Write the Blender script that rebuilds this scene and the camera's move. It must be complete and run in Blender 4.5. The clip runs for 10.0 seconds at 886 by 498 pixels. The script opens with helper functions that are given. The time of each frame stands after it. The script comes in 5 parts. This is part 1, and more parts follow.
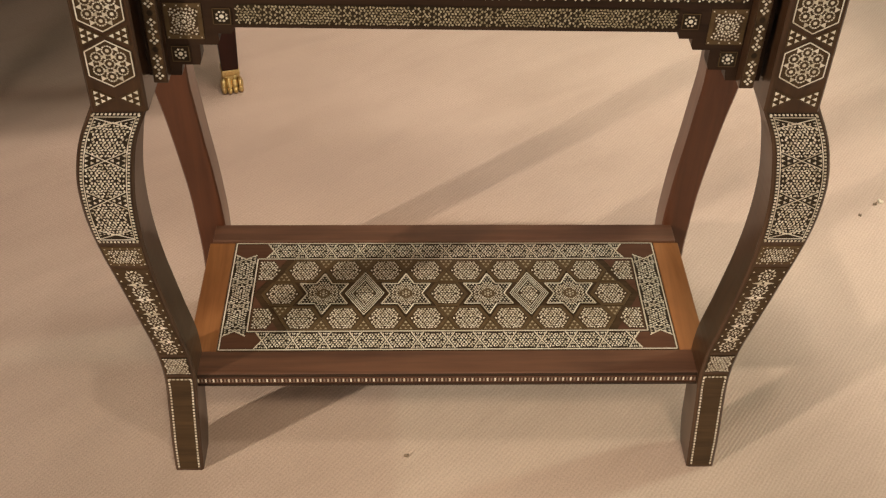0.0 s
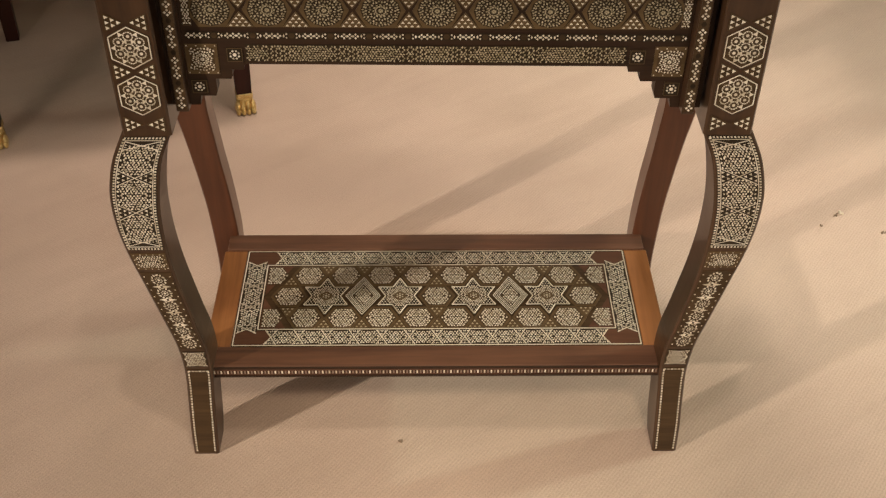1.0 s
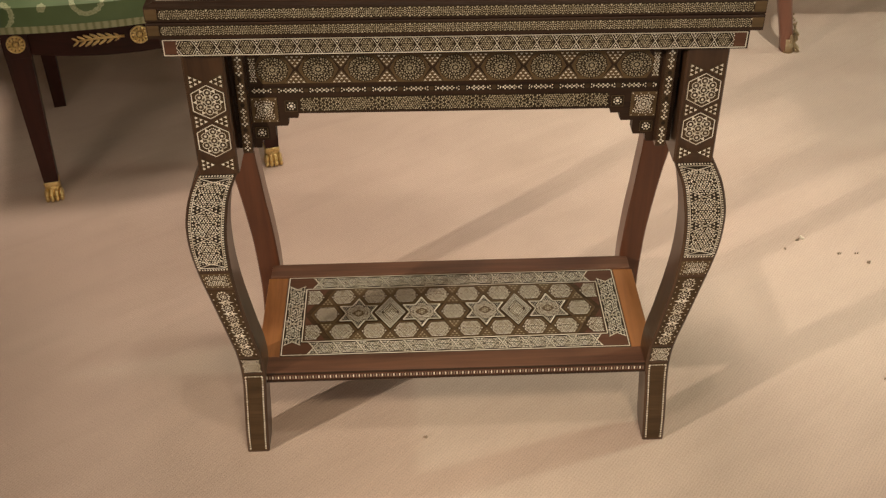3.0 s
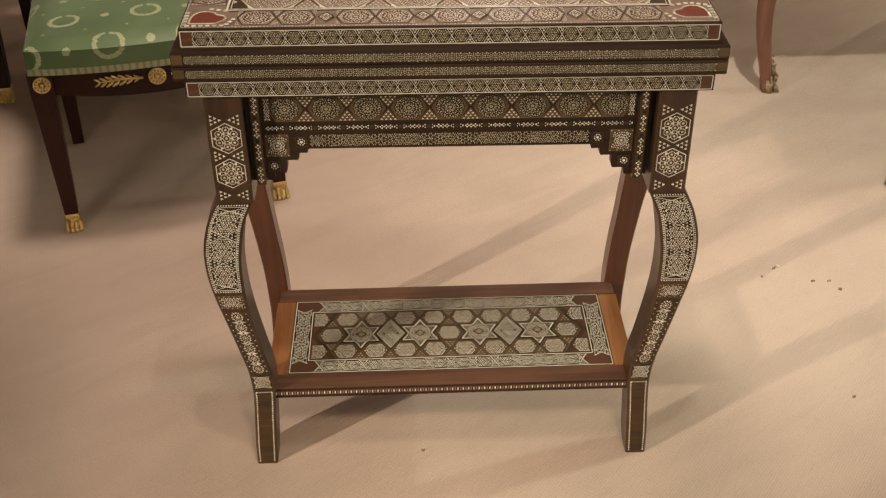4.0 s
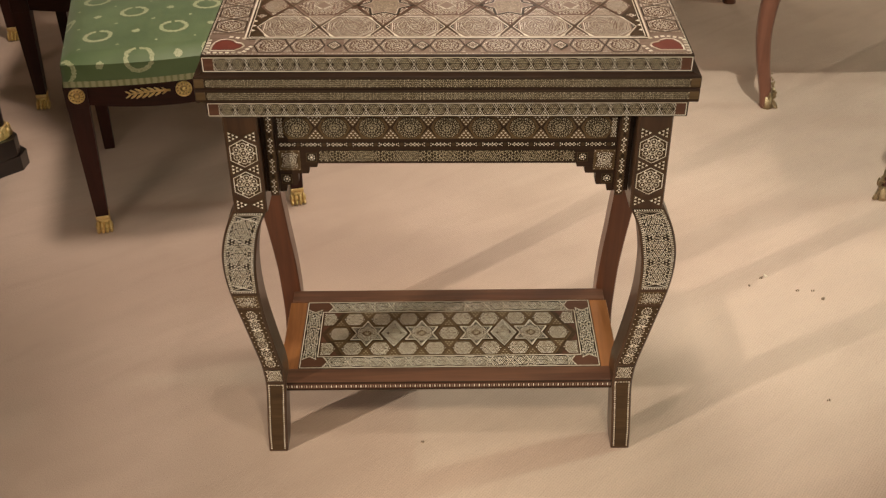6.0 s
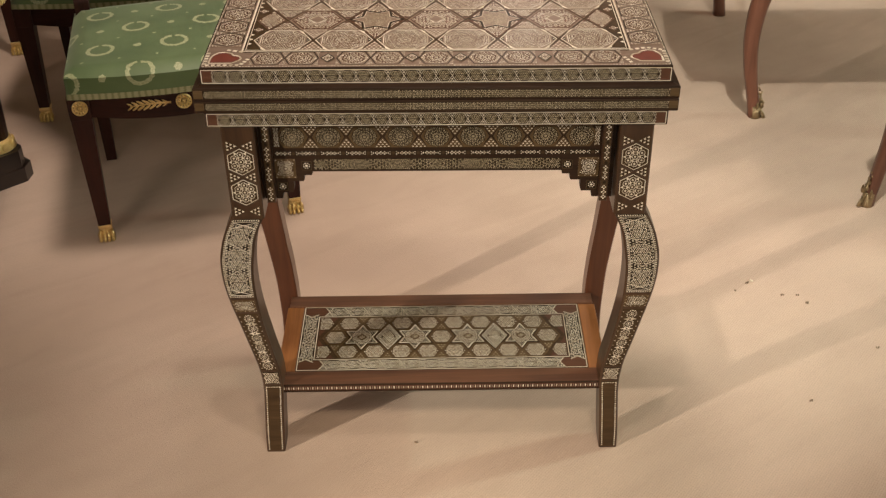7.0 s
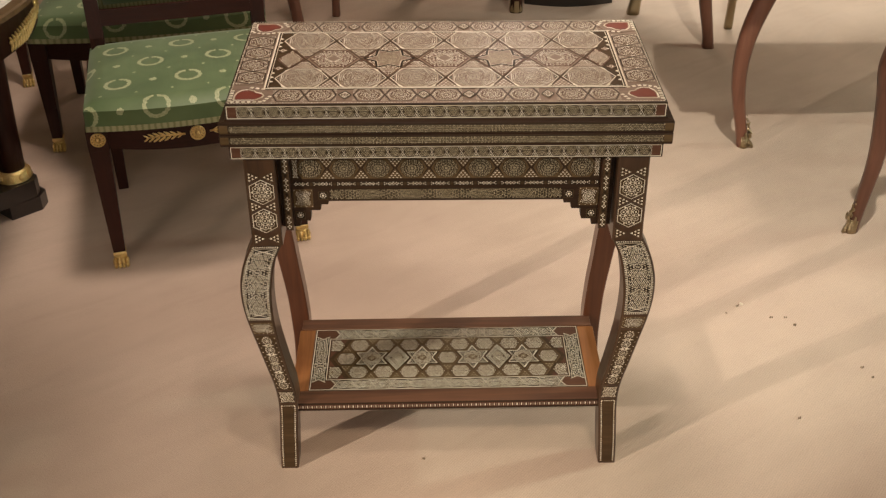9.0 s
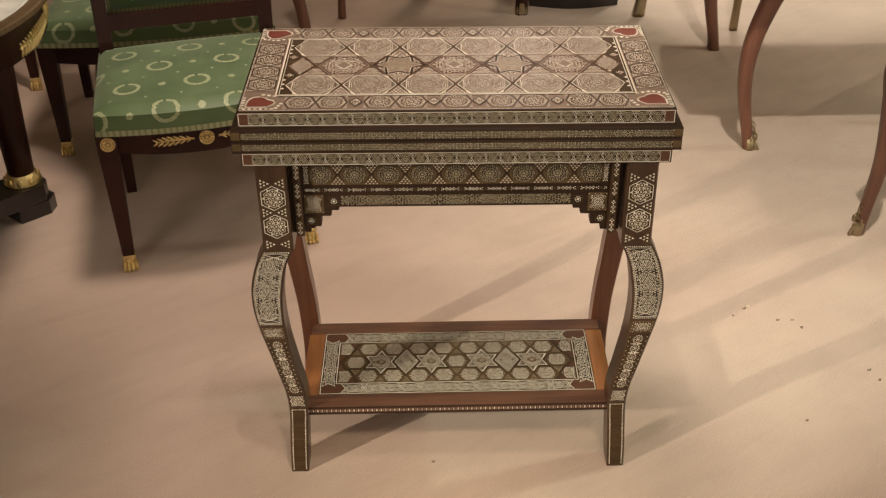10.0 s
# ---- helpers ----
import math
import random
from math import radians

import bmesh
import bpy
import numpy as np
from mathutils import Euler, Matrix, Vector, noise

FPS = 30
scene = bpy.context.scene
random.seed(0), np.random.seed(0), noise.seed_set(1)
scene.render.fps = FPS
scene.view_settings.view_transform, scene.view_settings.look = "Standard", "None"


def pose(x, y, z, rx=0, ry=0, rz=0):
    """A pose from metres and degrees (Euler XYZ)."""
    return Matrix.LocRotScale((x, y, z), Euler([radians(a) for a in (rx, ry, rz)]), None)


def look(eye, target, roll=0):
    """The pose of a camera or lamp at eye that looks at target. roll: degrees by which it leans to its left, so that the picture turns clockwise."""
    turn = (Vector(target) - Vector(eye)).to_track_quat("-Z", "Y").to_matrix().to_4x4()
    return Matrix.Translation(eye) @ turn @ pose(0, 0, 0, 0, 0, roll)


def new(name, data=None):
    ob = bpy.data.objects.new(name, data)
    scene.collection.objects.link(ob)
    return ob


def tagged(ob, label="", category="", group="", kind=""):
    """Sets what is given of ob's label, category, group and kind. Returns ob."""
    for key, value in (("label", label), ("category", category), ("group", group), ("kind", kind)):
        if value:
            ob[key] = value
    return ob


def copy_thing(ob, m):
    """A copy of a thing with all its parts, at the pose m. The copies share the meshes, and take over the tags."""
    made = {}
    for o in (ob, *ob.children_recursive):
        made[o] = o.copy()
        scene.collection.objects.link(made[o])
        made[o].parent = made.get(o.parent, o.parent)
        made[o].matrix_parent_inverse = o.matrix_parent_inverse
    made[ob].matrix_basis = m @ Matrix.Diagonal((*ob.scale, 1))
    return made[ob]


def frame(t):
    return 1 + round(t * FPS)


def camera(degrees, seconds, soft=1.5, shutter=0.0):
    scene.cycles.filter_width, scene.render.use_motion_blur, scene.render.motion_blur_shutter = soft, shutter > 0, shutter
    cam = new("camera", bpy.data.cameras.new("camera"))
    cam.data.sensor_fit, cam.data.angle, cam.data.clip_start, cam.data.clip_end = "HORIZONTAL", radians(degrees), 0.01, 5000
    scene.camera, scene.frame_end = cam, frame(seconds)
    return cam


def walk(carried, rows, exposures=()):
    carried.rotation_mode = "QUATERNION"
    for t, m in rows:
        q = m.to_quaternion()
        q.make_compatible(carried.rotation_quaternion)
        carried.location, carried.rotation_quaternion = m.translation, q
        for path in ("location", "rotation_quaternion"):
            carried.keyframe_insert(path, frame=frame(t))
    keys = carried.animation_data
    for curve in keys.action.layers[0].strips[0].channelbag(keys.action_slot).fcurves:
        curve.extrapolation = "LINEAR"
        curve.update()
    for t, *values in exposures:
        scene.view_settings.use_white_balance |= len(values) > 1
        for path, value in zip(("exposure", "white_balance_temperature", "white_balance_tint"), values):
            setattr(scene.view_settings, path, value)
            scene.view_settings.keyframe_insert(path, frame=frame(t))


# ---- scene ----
cam = camera(43.2, 10.0, 1.3)
PATH = [
    (0, (-0.044, -0.92, 1.16), (0.009, 0.594, -0.145), 1.2),
    (0.5, (-0.029, -0.993, 1.22), (0.006, 0.531, -0.075), 0.8),
    (1, (-0.011, -1.058, 1.264), (0.014, 0.474, -0.022), 0.4),
    (1.5, (-0.003, -1.105, 1.311), (0.014, 0.437, 0.037), 0.0),
    (2, (-0.025, -1.156, 1.341), (-0.002, 0.399, 0.083), -0.2),
    (3.5, (-0.059, -1.386, 1.417), (-0.01, 0.238, 0.251), -0.7),
    (4, (-0.054, -1.443, 1.457), (-0.009, 0.197, 0.314), -0.6),
    (4.5, (-0.049, -1.499, 1.493), (-0.019, 0.148, 0.358), -0.6),
    (5, (-0.049, -1.537, 1.519), (-0.032, 0.109, 0.382), -0.5),
    (5.5, (-0.035, -1.549, 1.541), (-0.029, 0.094, 0.4), -0.5),
    (6, (-0.008, -1.565, 1.557), (-0.01, 0.076, 0.414), -0.6),
    (7.5, (0.011, -1.662, 1.6), (0.01, 0.001, 0.489), -1.0),
    (8, (-0.007, -1.688, 1.618), (0.001, -0.018, 0.517), -0.9),
    (8.5, (-0.016, -1.709, 1.634), (-0.002, -0.033, 0.543), -0.7),
    (9, (-0.025, -1.725, 1.648), (-0.009, -0.046, 0.562), -0.6),
    (9.5, (-0.032, -1.728, 1.658), (-0.021, -0.049, 0.571), -0.7),
    (10, (-0.038, -1.729, 1.665), (-0.027, -0.051, 0.577), -0.8),
]
walk(cam, [(t, look(eye, target, roll)) for t, eye, target, roll in PATH])

# ---- showroom light: unseen warm ceiling spots, some set from shadows, others added as fill ----
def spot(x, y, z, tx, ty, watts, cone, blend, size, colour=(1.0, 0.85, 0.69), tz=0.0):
    lamp = bpy.data.lights.new("unseen_spot_lamp", "SPOT")
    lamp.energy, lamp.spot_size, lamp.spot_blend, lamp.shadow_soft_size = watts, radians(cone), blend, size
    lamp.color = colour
    ob = new("unseen_spot_lamp", lamp)
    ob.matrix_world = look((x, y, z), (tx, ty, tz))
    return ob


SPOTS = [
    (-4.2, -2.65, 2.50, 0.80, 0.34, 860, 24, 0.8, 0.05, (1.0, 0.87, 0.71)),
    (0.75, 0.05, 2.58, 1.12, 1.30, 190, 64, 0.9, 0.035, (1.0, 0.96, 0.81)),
    # frontal fill added to brighten the shelf
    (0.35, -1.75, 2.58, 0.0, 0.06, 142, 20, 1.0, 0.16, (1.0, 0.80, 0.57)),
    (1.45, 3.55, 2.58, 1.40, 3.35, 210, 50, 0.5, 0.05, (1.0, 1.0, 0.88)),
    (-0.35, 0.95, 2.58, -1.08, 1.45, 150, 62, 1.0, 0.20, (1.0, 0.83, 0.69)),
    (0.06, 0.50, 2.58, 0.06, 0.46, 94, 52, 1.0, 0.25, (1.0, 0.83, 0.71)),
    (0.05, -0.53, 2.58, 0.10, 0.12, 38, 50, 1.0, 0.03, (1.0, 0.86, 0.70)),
    # low spot added at the east wall for the pale patch under the shelf
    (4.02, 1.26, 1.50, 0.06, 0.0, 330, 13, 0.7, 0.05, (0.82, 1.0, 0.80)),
    # fill added under the chair; the next two put sheen on the table top
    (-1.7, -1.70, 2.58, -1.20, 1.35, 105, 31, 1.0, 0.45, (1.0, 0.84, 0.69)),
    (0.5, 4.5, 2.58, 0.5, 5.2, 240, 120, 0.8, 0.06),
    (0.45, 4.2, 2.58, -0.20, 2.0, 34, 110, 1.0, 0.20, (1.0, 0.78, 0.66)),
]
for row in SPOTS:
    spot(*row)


def window_light(x0, x1, z0, z1, y, watts, colour):
    """Soft front fill, as daylight through an unseen, assumed shop window behind the camera."""
    lamp = bpy.data.lights.new("assumed_daylight", "AREA")
    lamp.shape, lamp.size, lamp.size_y, lamp.energy, lamp.color = "RECTANGLE", x1 - x0, z1 - z0, watts, colour
    ob = new("assumed_daylight", lamp)
    ob.matrix_world = look(((x0 + x1) / 2, y, (z0 + z1) / 2), ((x0 + x1) / 2, y + 1, (z0 + z1) / 2))


WINDOW = (0.0, 3.2, 0.45, 2.35)
window_light(*WINDOW, -4.19, 27, (1.0, 0.92, 0.75))
# cool side light from a small unseen pane added to the east wall
SIDE = (0.95, 1.45, 1.25, 1.62)
pane_lamp = bpy.data.lights.new("assumed_side_daylight", "AREA")
pane_lamp.shape, pane_lamp.size, pane_lamp.size_y = "RECTANGLE", SIDE[1] - SIDE[0], SIDE[3] - SIDE[2]
pane_lamp.energy, pane_lamp.color = 52, (0.90, 1.0, 0.84)
side_lamp = new("assumed_side_daylight", pane_lamp)
side_lamp.matrix_world = look((4.19, (SIDE[0] + SIDE[1]) / 2, (SIDE[2] + SIDE[3]) / 2), (0.1, 0.1, 0.0))
world = bpy.data.worlds.new("showroom_world")
world.use_nodes = True
world.node_tree.nodes["Background"].inputs[0].default_value = (0.9, 0.75, 0.6, 1)
world.node_tree.nodes["Background"].inputs[1].default_value = 0.03
scene.world = world


# ---- materials ----
def material(name, colour, rough=0.5, metal=0.0, coat=0.0):
    m = bpy.data.materials.new(name)
    m.use_nodes = True
    b = m.node_tree.nodes["Principled BSDF"]
    b.inputs["Base Color"].default_value = (*colour, 1)
    b.inputs["Roughness"].default_value = rough
    b.inputs["Metallic"].default_value = metal
    b.inputs["Coat Weight"].default_value = coat
    b.inputs["Coat Roughness"].default_value = 0.12
    return m


def node(m, kind, **inputs):
    n = m.node_tree.nodes.new(kind)
    for key, value in inputs.items():
        n.inputs[key.replace("_", " ")].default_value = value
    return n


def join(m, a, ai, b, bi):
    m.node_tree.links.new(a.outputs[ai], b.inputs[bi])


def ramp(m, source, out, stops):
    r = m.node_tree.nodes.new("ShaderNodeValToRGB")
    while len(r.color_ramp.elements) < len(stops):
        r.color_ramp.elements.new(0.5)
    for e, (p, c) in zip(r.color_ramp.elements, stops):
        e.position, e.color = p, (*c, 1)
    join(m, source, out, r, 0)
    return r


def bsdf(m):
    return m.node_tree.nodes["Principled BSDF"]


def bump(m, source, out, strength, distance):
    b = node(m, "ShaderNodeBump", Strength=strength, Distance=distance)
    join(m, source, out, b, "Height")
    join(m, b, 0, bsdf(m), "Normal")


def wood(name, dark, light, along, rough=0.35, coat=0.3, grain=60.0):
    """Grain that runs along x, y or z of the object."""
    m = material(name, light, rough, 0.0, coat)
    t = node(m, "ShaderNodeTexCoord")
    k = node(m, "ShaderNodeMapping")
    scale = [grain, grain, grain]
    scale["xyz".index(along)] = grain * 0.06
    k.inputs["Scale"].default_value = scale
    join(m, t, "Object", k, 0)
    n = node(m, "ShaderNodeTexNoise", Scale=1.0, Detail=6.0, Roughness=0.65, Distortion=0.6)
    join(m, k, 0, n, "Vector")
    big = node(m, "ShaderNodeTexNoise", Scale=7.0, Detail=3.0)
    join(m, t, "Object", big, "Vector")
    mix = node(m, "ShaderNodeMix")
    mix.inputs[0].default_value = 0.35
    join(m, n, 0, mix, 2)
    join(m, big, 0, mix, 3)
    r = ramp(m, mix, 0, [(0.33, dark), (0.66, light)])
    join(m, r, 0, bsdf(m), "Base Color")
    rr = node(m, "ShaderNodeMapRange")
    rr.inputs["To Min"].default_value, rr.inputs["To Max"].default_value = rough * 0.75, rough * 1.35
    join(m, big, 0, rr, 0)
    join(m, rr, 0, bsdf(m), "Roughness")
    bump(m, n, 0, 0.15, 0.0006)
    return m


def chip_material(name, stops, rough=0.42):
    m = material(name, stops[-1][1], rough, 0.0, 0.05)
    g = node(m, "ShaderNodeNewGeometry")
    r = ramp(m, g, "Random Per Island", stops)
    t = node(m, "ShaderNodeTexCoord")
    n = node(m, "ShaderNodeTexNoise", Scale=35.0, Detail=4.0)
    join(m, t, "Object", n, "Vector")
    tone = ramp(m, n, 0, [(0.3, (0.84, 0.81, 0.76)), (0.7, (1.0, 1.0, 1.0))])
    mix = m.node_tree.nodes.new("ShaderNodeMix")
    mix.data_type, mix.blend_type = "RGBA", "MULTIPLY"
    mix.inputs[0].default_value = 1.0
    join(m, r, 0, mix, 6)
    join(m, tone, 0, mix, 7)
    join(m, mix, 2, bsdf(m), "Base Color")
    return m


WALNUT = wood("walnut_stained", (0.026, 0.0115, 0.0048), (0.072, 0.034, 0.015), "z", 0.36, 0.2)
WALNUT_X = wood("walnut_stained_long", (0.015, 0.0072, 0.0038), (0.042, 0.021, 0.011), "x", 0.46, 0.06)
REDWOOD_Z = wood("red_brown_wood_upright", (0.060, 0.018, 0.008), (0.130, 0.043, 0.018), "z", 0.32)
REDWOOD_X = wood("red_brown_wood", (0.060, 0.024, 0.012), (0.150, 0.064, 0.032), "x", 0.5, 0.08)
# side rails: same red-brown wood, its orange light put into the colour
REDWOOD_LIT_Y = wood("red_brown_wood_lit", (0.16, 0.058, 0.018), (0.36, 0.145, 0.048), "y", 0.38, 0.2, 45.0)
MAHOGANY = wood("polished_mahogany", (0.013, 0.0035, 0.002), (0.040, 0.0095, 0.0055), "z", 0.42, 0.0, 40.0)
MAHOGANY_X = wood("polished_mahogany_rail", (0.013, 0.0035, 0.002), (0.040, 0.0095, 0.0055), "x", 0.46, 0.0, 40.0)
for _m in (MAHOGANY, MAHOGANY_X):
    bsdf(_m).inputs["Specular IOR Level"].default_value = 0.25
FRUITWOOD = wood("red_fruitwood", (0.095, 0.034, 0.020), (0.185, 0.075, 0.045), "z", 0.38, 0.1, 45.0)
EBONY = wood("ebonised_base", (0.006, 0.004, 0.004), (0.018, 0.010, 0.008), "x", 0.3, 0.4, 40.0)
GROUND = wood("inlay_ground", (0.011, 0.0065, 0.003), (0.032, 0.019, 0.009), "x", 0.42, 0.08, 80.0)
OLIVE = wood("inlay_olive_wood", (0.065, 0.039, 0.017), (0.130, 0.082, 0.038), "x", 0.40, 0.10, 80.0)
BROWN = wood("inlay_walnut_veneer", (0.062, 0.026, 0.015), (0.125, 0.056, 0.032), "x", 0.38, 0.12, 70.0)
BONE = chip_material("bone_and_pearl", [(0.0, (0.48, 0.42, 0.32)), (0.35, (0.66, 0.59, 0.475)), (1.0, (0.86, 0.81, 0.71))])
PALE = chip_material("pale_olive_chips", [(0.0, (0.21, 0.17, 0.10)), (0.4, (0.35, 0.295, 0.195)), (1.0, (0.52, 0.45, 0.325))])
MIXED = wood("inlay_mixed_veneer", (0.15, 0.100, 0.075), (0.31, 0.225, 0.175), "x", 0.40, 0.08, 160.0)
RED = chip_material("red_veneer", [(0.0, (0.145, 0.030, 0.020)), (1.0, (0.18, 0.038, 0.025))])
DUSK = wood("inlay_dark_brown", (0.032, 0.018, 0.008), (0.080, 0.046, 0.021), "x", 0.42, 0.08, 120.0)
for _m in (WALNUT_X, GROUND, DUSK, OLIVE, BROWN, MIXED):
    bsdf(_m).inputs["Specular IOR Level"].default_value = 0.22
    bsdf(_m).inputs["Coat Weight"].default_value = 0.03
INLAY = [GROUND, BONE, BROWN, RED, OLIVE, PALE, MIXED, DUSK]
GILT = material("gilt_bronze", (0.83, 0.53, 0.17), 0.28, 1.0)
_n = node(GILT, "ShaderNodeTexNoise", Scale=90.0, Detail=4.0)
bump(GILT, _n, 0, 0.5, 0.002)
_r = ramp(GILT, _n, 0, [(0.3, (0.52, 0.34, 0.11)), (0.65, (0.95, 0.75, 0.37))])
join(GILT, _r, 0, bsdf(GILT), "Base Color")
SILVERY = material("worn_ormolu", (0.36, 0.28, 0.17), 0.30, 1.0)
_n = node(SILVERY, "ShaderNodeTexNoise", Scale=120.0, Detail=4.0)
bump(SILVERY, _n, 0, 0.6, 0.002)


def carpet_material():
    m = material("beige_twill_carpet", (0.5, 0.4, 0.32), 0.95)
    bsdf(m).inputs["Specular IOR Level"].default_value = 0.1
    t = node(m, "ShaderNodeTexCoord")
    k = node(m, "ShaderNodeMapping")
    k.inputs["Rotation"].default_value = (0, 0, radians(37))
    join(m, t, "Object", k, 0)
    wave = node(m, "ShaderNodeTexWave", Scale=66.0, Distortion=2.8, Detail=2.0)
    wave.inputs["Detail Scale"].default_value = 6.0
    join(m, k, 0, wave, "Vector")
    fibre = node(m, "ShaderNodeTexNoise", Scale=420.0, Detail=3.0)
    join(m, t, "Object", fibre, "Vector")
    patch = node(m, "ShaderNodeTexNoise", Scale=2.2, Detail=5.0, Roughness=0.55)
    join(m, t, "Object", patch, "Vector")
    tone = ramp(m, patch, 0, [(0.3, (0.505, 0.385, 0.312)), (0.7, (0.615, 0.475, 0.388))])
    knot = node(m, "ShaderNodeTexWave", Scale=44.0, Distortion=3.0, Detail=1.0)
    knot.bands_direction = "Y"
    join(m, k, 0, knot, "Vector")
    weave = node(m, "ShaderNodeMix")
    weave.inputs[0].default_value = 0.3
    join(m, wave, 0, weave, 2)
    join(m, knot, 0, weave, 3)
    yarn = ramp(m, weave, 0, [(0.05, (0.90, 0.895, 0.885)), (0.65, (1.0, 1.0, 1.0))])
    fuzz = ramp(m, fibre, 0, [(0.25, (0.86, 0.86, 0.86)), (0.75, (1.08, 1.08, 1.08))])
    out = tone
    k2 = node(m, "ShaderNodeMapping")
    k2.vector_type = "TEXTURE"
    k2.inputs["Rotation"].default_value = (0, 0, radians(34))
    k2.inputs["Scale"].default_value = (0.42, 0.085, 1.0)
    join(m, t, "Object", k2, 0)
    worn = node(m, "ShaderNodeTexNoise", Scale=1.0, Detail=5.0, Roughness=0.6, Distortion=0.8)
    join(m, k2, 0, worn, "Vector")
    streak = ramp(m, worn, 0, [(0.32, (0.94, 0.935, 0.925)), (0.52, (1.0, 1.0, 1.0)), (0.75, (1.04, 1.035, 1.02))])
    for layer in (yarn, fuzz, streak):
        mix = m.node_tree.nodes.new("ShaderNodeMix")
        mix.data_type, mix.blend_type = "RGBA", "MULTIPLY"
        mix.inputs[0].default_value = 1.0
        join(m, out, 0 if out is tone else 2, mix, 6)
        join(m, layer, 0, mix, 7)
        out = mix
    join(m, out, 2, bsdf(m), "Base Color")
    bump(m, wave, 0, 0.40, 0.0015)
    return m


def plaster(name, colour):
    m = material(name, colour, 0.85)
    n = node(m, "ShaderNodeTexNoise", Scale=6.0, Detail=6.0)
    r = ramp(m, n, 0, [(0.3, tuple(c * 0.93 for c in colour)), (0.7, colour)])
    join(m, r, 0, bsdf(m), "Base Color")
    bump(m, n, 0, 0.1, 0.003)
    return m


def silk_material():
    """Green silk with rows of pale wreaths and dots between them, laid out in the cloth's own metres."""
    m = material("green_wreath_silk", (0.06, 0.12, 0.04), 0.5)
    bsdf(m).inputs["Sheen Weight"].default_value = 0.3
    uv = node(m, "ShaderNodeUVMap")
    sep = node(m, "ShaderNodeSeparateXYZ")
    join(m, uv, 0, sep, 0)

    def op(kind, a, b=None):
        n = m.node_tree.nodes.new("ShaderNodeMath")
        n.operation = kind
        for i, v in enumerate((a, b)):
            if v is None:
                continue
            if isinstance(v, (int, float)):
                n.inputs[i].default_value = v
            else:
                m.node_tree.links.new(v, n.inputs[i])
        return n.outputs[0]

    pitch, rise = 0.176, 0.258

    def cell(shift_u, shift_v):
        u = op("SUBTRACT", op("FRACT", op("ADD", op("DIVIDE", sep.outputs[0], pitch), shift_u + 0.5)), 0.5)
        v = op("SUBTRACT", op("FRACT", op("ADD", op("DIVIDE", sep.outputs[1], rise), shift_v + 1.0116)), 0.5)
        return op("MULTIPLY", u, pitch), op("MULTIPLY", v, rise)

    leaf = node(m, "ShaderNodeTexNoise", Scale=150.0, Detail=1.0)
    join(m, uv, 0, leaf, "Vector")

    def ring(u, v, radius, width, gap):
        d = op("SQRT", op("ADD", op("MULTIPLY", u, u), op("MULTIPLY", v, v)))
        d = op("ADD", d, op("MULTIPLY", op("SUBTRACT", leaf.outputs[0], 0.5), 0.008))
        band = op("LESS_THAN", op("ABSOLUTE", op("SUBTRACT", d, radius)), width)
        if gap:
            opened = op("MULTIPLY", op("LESS_THAN", op("ABSOLUTE", u), gap), op("GREATER_THAN", v, 0.0))
            band = op("MULTIPLY", band, op("SUBTRACT", 1.0, opened))
        return band

    u1, v1 = cell(0.0, 0.0)
    u2, v2 = cell(0.5, 0.5)
    marks = [ring(u1, v1, 0.0295, 0.0050, 0.004), ring(u2, v2, 0.0295, 0.0050, 0.004)]
    u3, v3 = cell(0.5, 0.0)
    u4, v4 = cell(0.0, 0.5)
    marks += [ring(u3, v3, 0.0045, 0.0048, 0), ring(u4, v4, 0.0045, 0.0048, 0)]
    for du, dv in ((0.25, 0.25), (0.75, 0.25), (0.25, 0.75), (0.75, 0.75)):
        u, v = cell(du, dv)
        marks.append(ring(u, v, 0.0015, 0.0022, 0))
    total = marks[0]
    for k in marks[1:]:
        total = op("MAXIMUM", total, k)
    t = node(m, "ShaderNodeTexCoord")
    n = node(m, "ShaderNodeTexNoise", Scale=260.0, Detail=2.0)
    join(m, t, "Object", n, "Vector")
    broad = node(m, "ShaderNodeTexNoise", Scale=9.0, Detail=3.0)
    join(m, t, "Object", broad, "Vector")
    base = ramp(m, broad, 0, [(0.3, (0.066, 0.112, 0.036)), (0.7, (0.105, 0.162, 0.060))])
    pale = ramp(m, n, 0, [(0.3, (0.25, 0.29, 0.14)), (0.7, (0.43, 0.45, 0.27))])
    mix = m.node_tree.nodes.new("ShaderNodeMix")
    mix.data_type = "RGBA"
    m.node_tree.links.new(total, mix.inputs[0])
    join(m, base, 0, mix, 6)
    join(m, pale, 0, mix, 7)
    join(m, mix, 2, bsdf(m), "Base Color")
    bump(m, n, 0, 0.2, 0.0006)
    return m


CARPET = carpet_material()
PAINT = plaster("cream_wall_paint", (0.62, 0.52, 0.42))
CEILING = plaster("white_ceiling_paint", (0.75, 0.70, 0.62))
SILK = silk_material()
GIMP = material("woven_gimp_braid", (0.42, 0.40, 0.20), 0.7)
_w = node(GIMP, "ShaderNodeTexWave", Scale=11.0, Distortion=1.5)
_r = ramp(GIMP, _w, 0, [(0.1, (0.20, 0.205, 0.095)), (0.4, (0.30, 0.295, 0.155)), (0.8, (0.33, 0.32, 0.18))])
join(GIMP, _r, 0, bsdf(GIMP), "Base Color")
MARBLE = material("white_marble", (0.8, 0.78, 0.72), 0.12)
_n = node(MARBLE, "ShaderNodeTexNoise", Scale=5.0, Detail=8.0, Distortion=1.5)
_r = ramp(MARBLE, _n, 0, [(0.35, (0.40, 0.39, 0.36)), (0.6, (0.60, 0.58, 0.53))])
